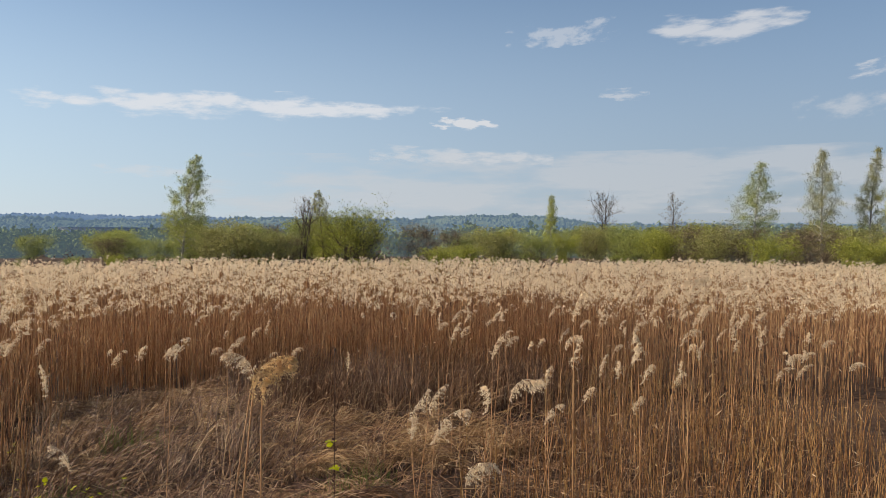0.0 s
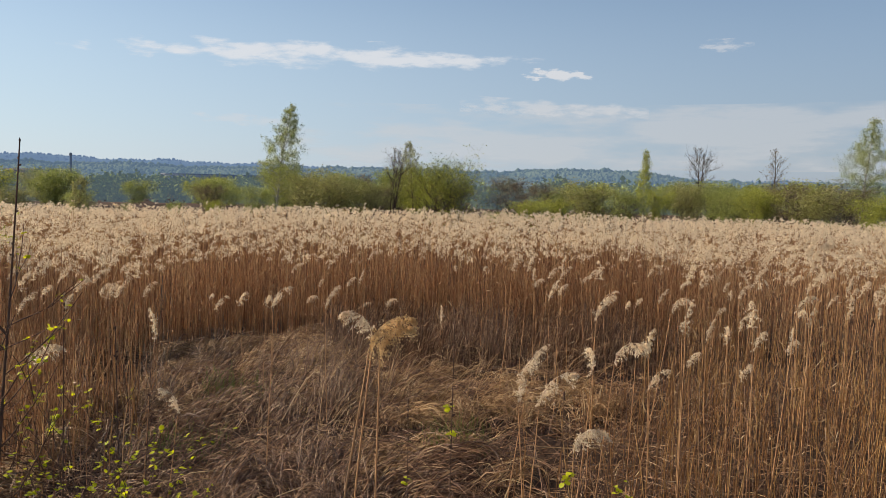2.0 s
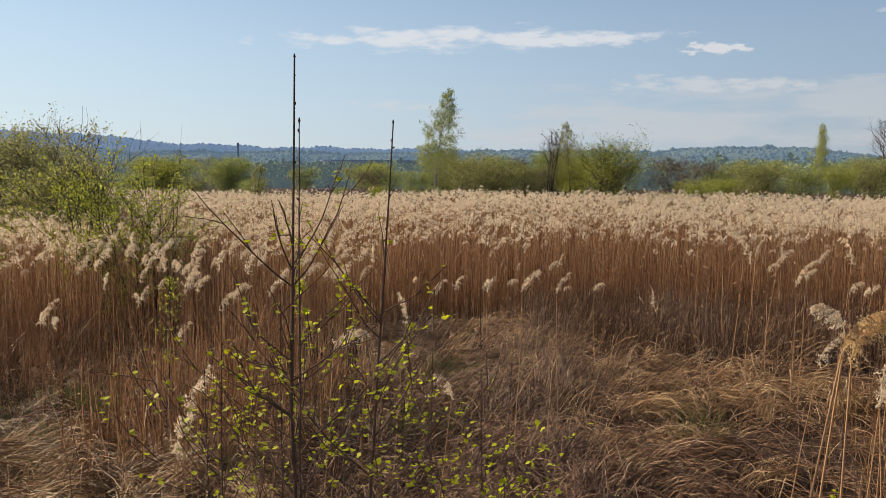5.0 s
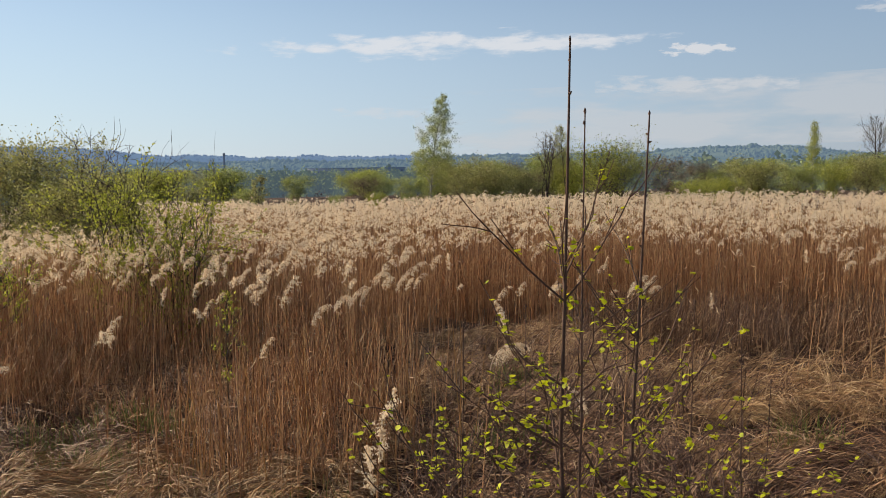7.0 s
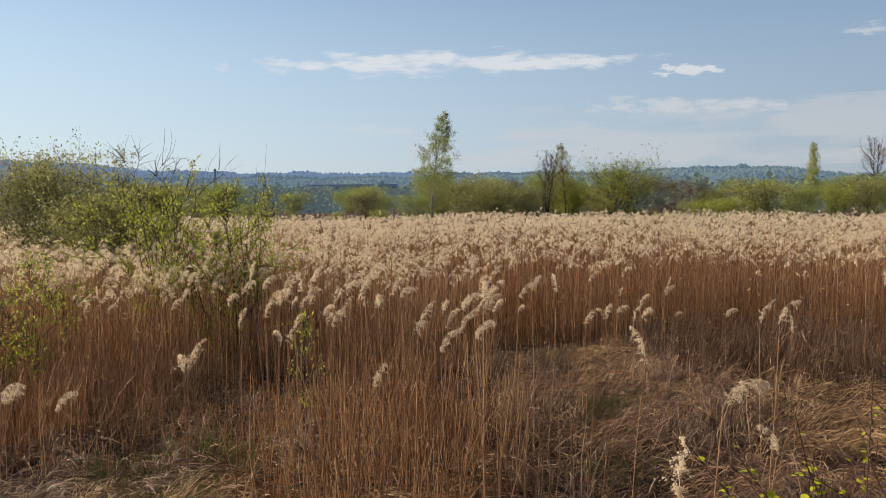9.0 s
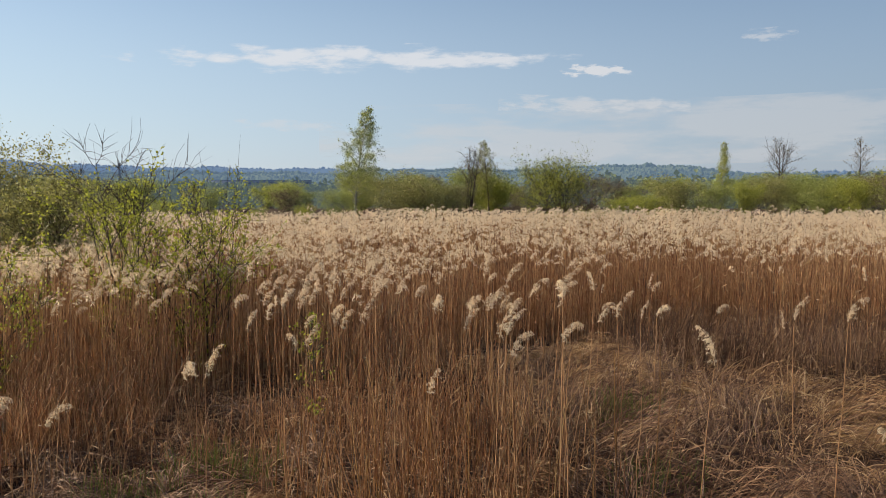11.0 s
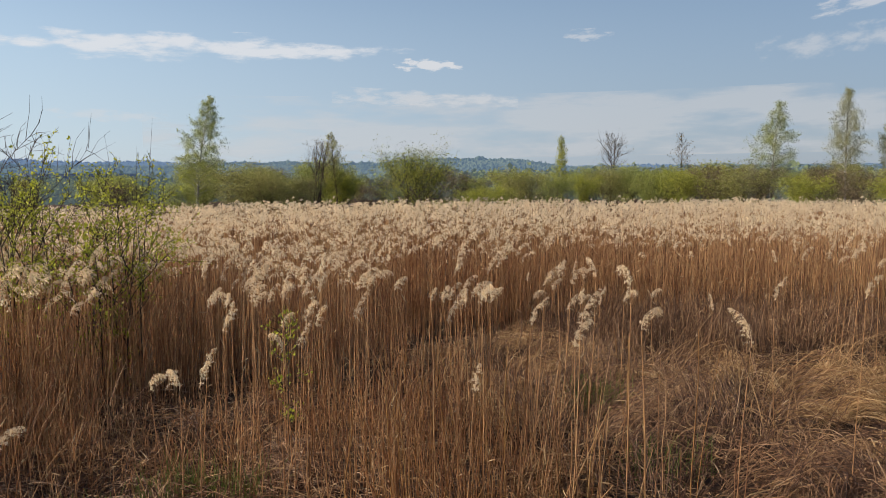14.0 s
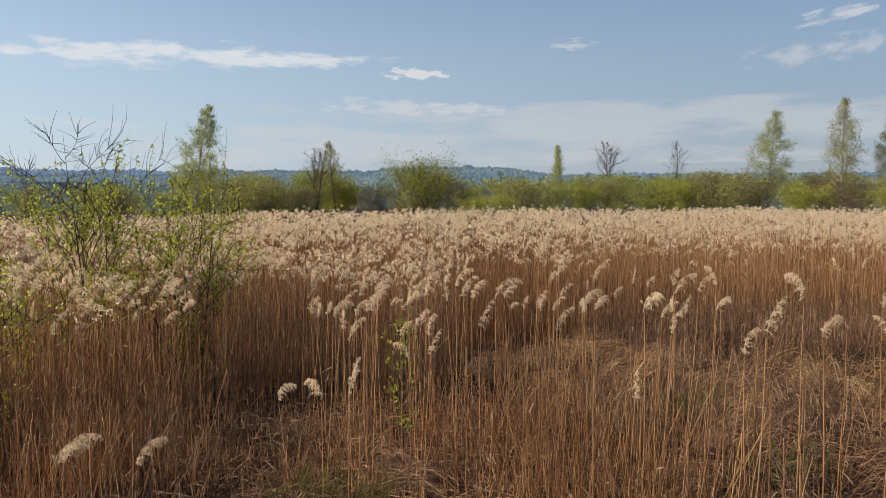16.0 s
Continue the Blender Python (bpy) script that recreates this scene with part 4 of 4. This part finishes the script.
def litter(label, x0, x1, y0, y1, count, length, thick, material, mound):
    """Fallen straw lying crosswise in heaps."""
    x, y = in_zone(count, x0, x1, y0, y1)
    heap = 0.5 + 0.5 * np.sin(x * 2.3 + np.sin(y * 1.9) * 1.5) * np.sin(y * 2.7 + x)
    z = ground_z(x, y) + mound * heap * rng.uniform(0.1, 1, count) + 0.01
    flow = 0.5 + 1.3 * np.sin(x * 0.9 + y * 0.6) + rng.normal(0, 0.8, count)
    ln = length * rng.uniform(0.3, 1.2, count)
    s = np.linspace(-0.5, 0.5, 4)
    arch = rng.uniform(-0.02, 0.16, count)
    tilt = rng.normal(0, 0.30, count)
    p = np.stack([x[:, None] + np.cos(flow)[:, None] * s * ln[:, None], y[:, None] + np.sin(flow)[:, None] * s * ln[:, None],
                  z[:, None] + tilt[:, None] * s * ln[:, None] + (arch * ln)[:, None] * (0.25 - s ** 2) * 4], -1)
    root = thing("straw_litter", ground_at((x0 + x1) / 2, (y0 + y1) / 2), label, "litter", kind="stuff")
    part("straws", tubes(p - np.array(root.matrix_basis.translation), thick * rng.uniform(0.6, 1.3, count)[:, None] * np.array([0.7, 1, 1, 0.6]), 3), material, root)


litter("matted pale straw lying on the marsh floor", -4.5, 6.5, 4.8, 13.5, 3800, 0.5, 0.0045, STRAW, 0.16)
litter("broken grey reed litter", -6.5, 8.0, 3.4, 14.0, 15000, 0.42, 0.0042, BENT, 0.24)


def tussocks(label, x0, x1, y0, y1, clumps, straws, reach, high, material, flow, keep=None):
    """Clumps of dead sedge: straws that rise from one root and fall over with the wind."""
    cx, cy = rng.uniform(x0, x1, clumps), rng.uniform(y0, y1, clumps)
    if keep is not None:
        m = keep(cx, cy)
        cx, cy = cx[m], cy[m]
    n = len(cx) * straws
    big = np.repeat(rng.uniform(0.6, 1.25, len(cx)), straws)
    turn = np.repeat(rng.normal(flow, 0.7, len(cx)), straws) + rng.normal(0, 0.6, n)
    x = np.repeat(cx, straws) + rng.normal(0, 0.09, n)
    y = np.repeat(cy, straws) + rng.normal(0, 0.09, n)
    ln = reach * big * rng.uniform(0.45, 1.2, n)
    top = high * big * rng.uniform(0.35, 1.1, n)
    s = np.linspace(0, 1, 6)
    out = ln[:, None] * s ** 1.25
    px, py = x[:, None] + np.cos(turn)[:, None] * out, y[:, None] + np.sin(turn)[:, None] * out
    up = top[:, None] * np.sin(np.pi * np.clip(s * rng.uniform(0.85, 1.02, n)[:, None], 0, 1)) ** 0.75
    p = np.stack([px, py, ground_z(px, py) + 0.015 + up + rng.uniform(0, 0.04, n)[:, None]], -1)
    root = thing("sedge_tussock", ground_at((x0 + x1) / 2, (y0 + y1) / 2), label, "sedge", kind="stuff")
    part("straws", tubes(p - np.array(root.matrix_basis.translation), 0.0038 * rng.uniform(0.5, 1.3, n)[:, None] * np.array([1, 1, 1, 0.9, 0.7, 0.4]), 3), material, root)


tussocks("golden combed tussocks of fallen sedge by the bank", -4.2, 0.4, 5.6, 7.8, 75, 125, 0.58, 0.18, STRAW, 0.3)
tussocks("tawny flattened sedge in the clearing", 0.4, 3.2, 9.2, 13.9, 55, 70, 0.5, 0.20, STRAW, 0.2)
tussocks("tawny fallen sedge between dark reeds", 2.9, 4.6, 6.6, 9.4, 15, 75, 0.45, 0.18, STRAW, 0.6)
tussocks("pale fallen sedge in front of the grey reeds", 3.6, 6.8, 8.2, 10.8, 26, 70, 0.5, 0.22, STRAW, 0.3)
tussocks("brown sedge near the bank's foot", 1.4, 4.6, 4.4, 7.2, 40, 70, 0.45, 0.17, BENT, 0.4)
stem_patch("straw-pale broken reeds leaning over the fallen sedge", 2.6, 6.4, 8.0, 11.0, 600, 0.3, 0.8, 0.0046, 0.6, STRAW, 0.4, 5, sway=0.3)
tussocks("brown sedge lying in the hollow", -6.4, -1.2, 7.6, 11.0, 60, 60, 0.45, 0.16, BENT, 0.3)


def grass_patch(cx, cy, radius, count, high):
    a, d = rng.uniform(0, 6.28, count), radius * np.sqrt(rng.random(count))
    x, y = cx + np.cos(a) * d * 1.5, cy + np.sin(a) * d
    p, r = stand(x, y, high * rng.uniform(0.4, 1.1, count), np.full(count, 0.003), np.abs(rng.normal(0.2, 0.25, count)).clip(0, 0.9), 4, 3)
    root = thing("grass_tuft", ground_at(cx, cy), "tuft of fresh green grass among dead reeds", "grass", kind="stuff")
    part("blades", tubes(p - np.array(root.matrix_basis.translation), r, 3), GRASS, root)


for cx, cy, rad, cnt, hi in ((-2.2, 8.7, 0.5, 260, 0.35), (-2.9, 8.2, 0.4, 160, 0.3), (-1.6, 6.9, 0.6, 420, 0.22), (-2.3, 7.5, 0.4, 300, 0.28), (-0.9, 5.6, 0.5, 240, 0.25), (-2.6, 6.9, 0.5, 220, 0.2),
                             (1.9, 9.6, 0.35, 200, 0.4), (4.2, 7.4, 0.3, 160, 0.35), (-0.1, 6.3, 0.4, 120, 0.25), (1.6, 7.8, 0.4, 120, 0.3)):
    grass_patch(cx, cy, rad * 0.8, int(cnt * 0.8), hi * 1.1)

def verge(d0, d1, count, material, label, high):
    """Short grass along the bank beside the path."""
    s, d = rng.uniform(-12, 16, count), rng.uniform(d0, d1, count)
    x = WAY0[0] - s * WAY_N[1] + d * WAY_N[0]
    y = WAY0[1] + s * WAY_N[0] + d * WAY_N[1]
    p, r = stand(x, y, high * rng.uniform(0.3, 1.1, count), np.full(count, 0.0035), np.abs(rng.normal(0.4, 0.3, count)).clip(0, 0.92), 3, 3)
    root = thing("verge_grass", ground_at(float(WAY0[0]), float(WAY0[1])), label, "grass", kind="stuff")
    part("blades", tubes(p - np.array(root.matrix_basis.translation), r, 3), material, root)


verge(0.8, 3.6, 6500, STRAW, "dry winter grass on the bank below the path", 0.28)
verge(0.8, 3.4, 1500, GRASS, "new green grass on the bank below the path", 0.16)
verge(-3.5, -0.95, 5000, STRAW, "dry winter grass along the path's far verge", 0.2)

# ---------------------------------------------------------------- single reeds close by
NEAR_PLUMES = [plume_soup(34, 26, 0.23 + 0.04 * (i % 3), 0.066, 0.0042, 80 + i, (0.8, 2.1)) for i in range(12)] + [plume_soup(60, 30, 0.25, 0.066, 0.0038, 97, (1.5, 1.7))]
REED_KINDS = []
for i, soup in enumerate(NEAR_PLUMES):
    me = mesh_np("plume", soup[0], soup[1])
    me.materials.append(PLUME_GOLD if i == 12 else PLUME)
    ax = mesh_np("plume_stalk", *tubes(soup[2][None], np.linspace(0.0022, 0.0007, len(soup[2]))[None], 3))
    ax.materials.append(STEM)
    REED_KINDS.append((me, ax))
STALK = {}


def stalk_mesh(h):
    key = round(h, 1)
    if key not in STALK:
        z = np.linspace(0, key, 6)
        p = np.stack([np.cumsum(rng.normal(0, 0.004, 6)), np.cumsum(rng.normal(0, 0.004, 6)), z], -1)
        p[:, :2] -= p[-1, :2] * 0
        me = mesh_np("stem", *tubes(p[None], np.linspace(0.0046, 0.0026, 6)[None], 5), smooth=True)
        me.materials.append(STEM)
        v, q = blades(p[3:4] + 0, p[3:4] + rng.normal(0, 1, (1, 3)) * [0.05, 0.05, 0.03] + [0, 0, 0.04], np.full(1, 0.007))
        lf = mesh_np("leaf", v, q)
        lf.materials.append(DRYLEAF)
        STALK[key] = (me, lf, p[-1].copy())
    return STALK[key]


def reed(x, y, top, size=1.0, kind=None, turn=None, lean=0.0, label="dead reed with a drooping cream plume", group="reeds with single plumes"):
    g = float(ground_z(x, y)) - 0.04
    h = max(0.3, top - g - 0.07 * size)
    sx = rng.normal(0, 0.05) + lean
    kind = int(rng.integers(0, 12)) if kind is None else kind
    turn = float(rng.normal(5, 50)) if turn is None else turn
    root = thing("reed", (x - sx * h, y, g), label, "reed", group)
    root.matrix_basis = root.matrix_basis @ pose(0, 0, 0, 0, math.degrees(math.atan(sx)), 0)
    st, lf, tip = stalk_mesh(h)
    k = h / tip[2] / max(0.2, math.cos(math.atan(sx)))
    for nm, me in (("stem", st), ("leaf", lf)):
        o = new(nm, me)
        o.parent = root
        o.scale = (1, 1, k)
    me, ax = REED_KINDS[kind]
    o = new("plume", me)
    o.parent = root
    o.matrix_basis = Matrix.Translation((tip[0], tip[1], tip[2] * k)) @ pose(0, 0, 0, 0, 0, turn) @ Matrix.Scale(size, 4)
    a = new("rachis", ax)
    a.parent = root
    a.matrix_basis = o.matrix_basis.copy()
    return root


CLEARING = [(2.96, 8.22, 2.70), (2.48, 6.73, 2.97), (3.86, 3.64, 2.99), (-1.78, 8.99, 2.95), (-1.43, 8.52, 2.48), (0.43, 7.92, 3.0), (0.2, 7.58, 2.74), (1.91, 10.07, 2.45), (1.09, 8.24, 3.0), (-0.1, 6.19, 3.0), (2.25, 9.75, 2.5), (-2.37, 8.28, 2.28), (-1.53, 8.75, 2.42), (1.31, 4.48, 2.98), (-0.46, 7.0, 2.44),
            (-2.21, 7.97, 2.36), (-2.6, 8.94, 2.12), (-0.42, 6.98, 3.03), (0.36, 6.38, 3.17), (0.73, 7.99, 2.98), (0.26, 6.17, 2.97), (1.55, 6.75, 2.66), (-0.87, 8.5, 2.96), (-2.0, 8.95, 2.55),
            (0.06, 6.55, 2.8), (1.65, 9.9, 2.42), (2.3, 10.4, 2.35), (0.9, 8.6, 2.96), (0.0, 9.5, 3.15), (-1.87, 8.55, 2.96), (-1.55, 8.9, 2.85), (1.15, 13.0, 2.05), (2.4, 14.0, 2.4)]
for x, y, z in CLEARING:
    reed(x, y, z, rng.uniform(0.85, 1.15))
BANK = [(4.67, 4.87, 2.82), (5.18, 4.63, 3.45), (5.88, 5.06, 3.1), (4.44, 5.59, 2.66), (4.1, 4.1, 2.85), (6.1, 4.85, 3.55), (9.0, 7.6, 2.85), (4.95, 5.74, 3.03), (5.3, 4.93, 3.07), (6.18, 4.87, 3.54),
        (4.9, 5.1, 2.85), (5.7, 6.0, 3.05), (7.0, 6.3, 3.0), (6.7, 5.6, 3.3), (7.4, 5.8, 3.2), (8.1, 7.2, 2.9), (7.8, 6.6, 3.1), (0.84, 3.45, 2.75), (0.87, 3.5, 2.86), (4.15, 3.6, 2.75)]
for x, y, z in BANK:
    reed(x, y, z, rng.uniform(0.9, 1.2), lean=0.04)
for x, y, z, s, kd, way in ((3.065, 2.25, 3.55, 0.6, 4, 190), (3.055, 2.24, 3.545, 0.78, 12, 0), (3.09, 2.26, 3.515, 0.7, 12, 335)):
    reed(x, y, z, s, kd, way, 0.05, "bowed reed with a heavy golden plume" if kd == 12 else "dead reed with a bowed cream plume beside the path")
for count, x0, x1, y0, y1, low, high in ((42, -2.2, 0.7, 8.6, 11.2, 1.25, 1.75), (60, -8.0, -3.2, 11.0, 13.0, 1.3, 1.75), (70, 5.2, 10.5, 5.4, 12.5, 1.1, 1.75), (8, 1.0, 5.0, 11.5, 14.0, 0.7, 1.2)):
    for k in range(count):
        x, y = float(rng.uniform(x0, x1)), float(rng.uniform(y0, y1))
        reed(x, y, float(ground_z(x, y)) + rng.uniform(low, high), rng.uniform(0.8, 1.15))
for x, y, z in ((-3.70, 8.5, 1.85), (-4.15, 8.4, 1.98), (-4.25, 8.55, 1.88)):
    reed(x, y, z, 1.25, None, 0, 0.05, "short broken reed with a pale plume")
reed(1.97, 5.39, 2.45, 0.9, 1, 180, 0.1, "broken reed with a low cream plume")


# ---------------------------------------------------------------- saplings beside the path
def leaf_mesh(length, wide):
    v = np.array([[0, 0, 0], [wide * 0.44, length * 0.22, 0.05 * length], [wide * 0.52, length * 0.5, 0.06 * length], [wide * 0.36, length * 0.8, 0.0], [0, length, -0.08 * length],
                  [-wide * 0.36, length * 0.8, 0.0], [-wide * 0.52, length * 0.5, 0.06 * length], [-wide * 0.44, length * 0.22, 0.05 * length], [0, length * 0.5, 0]])
    t = np.array([[8, i, i + 1] for i in range(7)] + [[8, 7, 0]])
    me = mesh_np("leaf", v, None, t)
    me.materials.append(LEAF_LIME)
    return me


LEAF_BIG, LEAF_SMALL = leaf_mesh(0.0175, 0.0175), leaf_mesh(0.012, 0.0115)


def put_leaf(root, p, big, droop=0.0):
    o = new("leaf", LEAF_BIG if big else LEAF_SMALL)
    o.parent = root
    d = Vector((rng.normal(), rng.normal(), rng.normal() * 0.6 - droop))
    o.matrix_basis = Matrix.Translation(p) @ d.to_track_quat("Y", "Z").to_matrix().to_4x4() @ Matrix.Scale(rng.uniform(0.7, 1.25), 4)


def sapling(x, y, top, leaders, side_count, leaf_count, width, label, name="birch_sapling", thick=0.0075, leaf_top=0.84, side_low=0.4, leaf_low=0.5):
    """A young tree of a few straight leaders with rising side shoots, buds and scattered new leaves."""
    g = float(ground_z(x, y)) - 0.03
    root = thing(name, (x, y, g), label, "sapling")
    h0 = top - g
    shoots = []
    for dx, dy, f, rad in leaders:
        h = h0 * f
        p = np.stack([np.linspace(dx * 0.5, dx, 12) + np.cumsum(rng.normal(0, 0.007, 12)) * np.linspace(1, 0, 12), np.linspace(dy * 0.5, dy, 12) + np.cumsum(rng.normal(0, 0.007, 12)) * np.linspace(1, 0, 12), np.linspace(0, h, 12)], -1)
        buds = [np.array([p[-1], p[-1] + [0, 0, 0.008], p[-1] + [0, 0, 0.018]])]
        for q in range(12):
            b = along(p, rng.uniform(0.5, 0.995))
            d = unit(np.array([rng.normal(), rng.normal(), 1.6]))
            buds.append(np.array([b, b + d * 0.006, b + d * 0.013]))
        part("stem", join([tubes(p[None], (rad * np.linspace(1, 0.28, 12))[None], 6), tubes(np.array(buds), np.array([[0.002, 0.0045, 0.0008]] * len(buds)), 5)]), BARK_RED, root, smooth=True)
        shoots.append((p, rad))
    side = []
    for i in range(side_count):
        p, rad = shoots[i % len(shoots)]
        f = rng.uniform(side_low, 0.86 if width < 0.5 else 0.76)
        a = i * 2.399 + rng.uniform(-0.5, 0.5)
        ln = width * (1.08 - f) * rng.uniform(0.45, 1.1)
        b = bough(along(p, f), (math.cos(a), math.sin(a), rng.uniform(0.45, 1.1)), ln, 7, 0.10, 0.06)
        part("branch", tubes(b[None], (rad * 0.43 * np.linspace(1, 0.4, 7) * (1.1 - 0.5 * f))[None], 4), BARK_RED, root, smooth=True)
        side.append(b)
        for j in range(2):
            c = bough(along(b, rng.uniform(0.25, 0.85)), b[-1] - b[0] + rng.normal(0, 0.35 * ln, 3), ln * rng.uniform(0.2, 0.45), 5, 0.1, 0.03)
            part("twig", tubes(c[None], np.linspace(0.0022, 0.0013, 5)[None], 3), BARK_RED, root)
            side.append(c)
    n = 0
    while n < leaf_count:
        b = side[int(rng.integers(0, len(side)))]
        p = along(b, rng.uniform(0.1, 1.0)) + rng.normal(0, 0.006, 3)
        if p[2] > h0 * leaf_top * rng.uniform(0.85, 1.1) or p[2] < h0 * leaf_low:
            continue
        for _ in range(int(rng.integers(1, 4))):
            put_leaf(root, Vector(p), rng.random() < 0.6)
            n += 1
    return root


sapling(1.51, 2.78, 4.30, [(0.0, 0.0, 1.0, 0.0105), (0.03, -0.08, 0.92, 0.0065), (0.29, 0.28, 0.925, 0.0095)], 46, 720, 1.2, "young birch with dark leaders and scattered lime leaves beside the path")
sapling(1.2, 2.95, 3.45, [(0.0, 0.0, 1.0, 0.005), (-0.1, 0.1, 0.85, 0.004)], 34, 330, 1.25, "low birch sapling with bright lime leaves", leaf_top=1.05, leaf_low=0.52)
sapling(2.12, 3.1, 3.4, [(0.0, 0.0, 1.0, 0.005), (0.12, 0.05, 0.9, 0.004)], 34, 340, 1.25, "low birch sapling beside taller leaders", leaf_top=1.05, leaf_low=0.52)
sapling(3.31, 2.3, 3.60, [(0.0, 0.0, 1.0, 0.0038)], 18, 90, 0.10, "thin upright shoot with small bright leaves", leaf_top=1.1, side_low=0.4)
sapling(3.62, 2.15, 3.38, [(0.0, 0.0, 1.0, 0.003), (0.07, 0.03, 0.9, 0.003)], 12, 90, 0.2, "small leafy seedling beside the path", leaf_top=1.1, side_low=0.4)
sapling(3.2, 2.55, 3.25, [(0.0, 0.0, 1.0, 0.003)], 12, 80, 0.22, "small leafy seedling among reed stems", leaf_top=1.1, side_low=0.4)
sapling(4.0, 2.6, 3.25, [(0.0, 0.0, 1.0, 0.003)], 12, 70, 0.22, "small seedling with fresh leaves by the bank", leaf_top=1.1, side_low=0.4)
sapling(1.4, 3.0, 3.5, [(0.0, 0.0, 1.0, 0.0045)], 30, 300, 1.2, "leafy birch shoot at the foot of the taller birch", leaf_top=1.05, leaf_low=0.52)
sapling(1.95, 3.05, 3.5, [(0.0, 0.0, 1.0, 0.0045)], 30, 320, 1.2, "leafy birch shoot with lime leaves by the path", leaf_top=1.05, leaf_low=0.52)
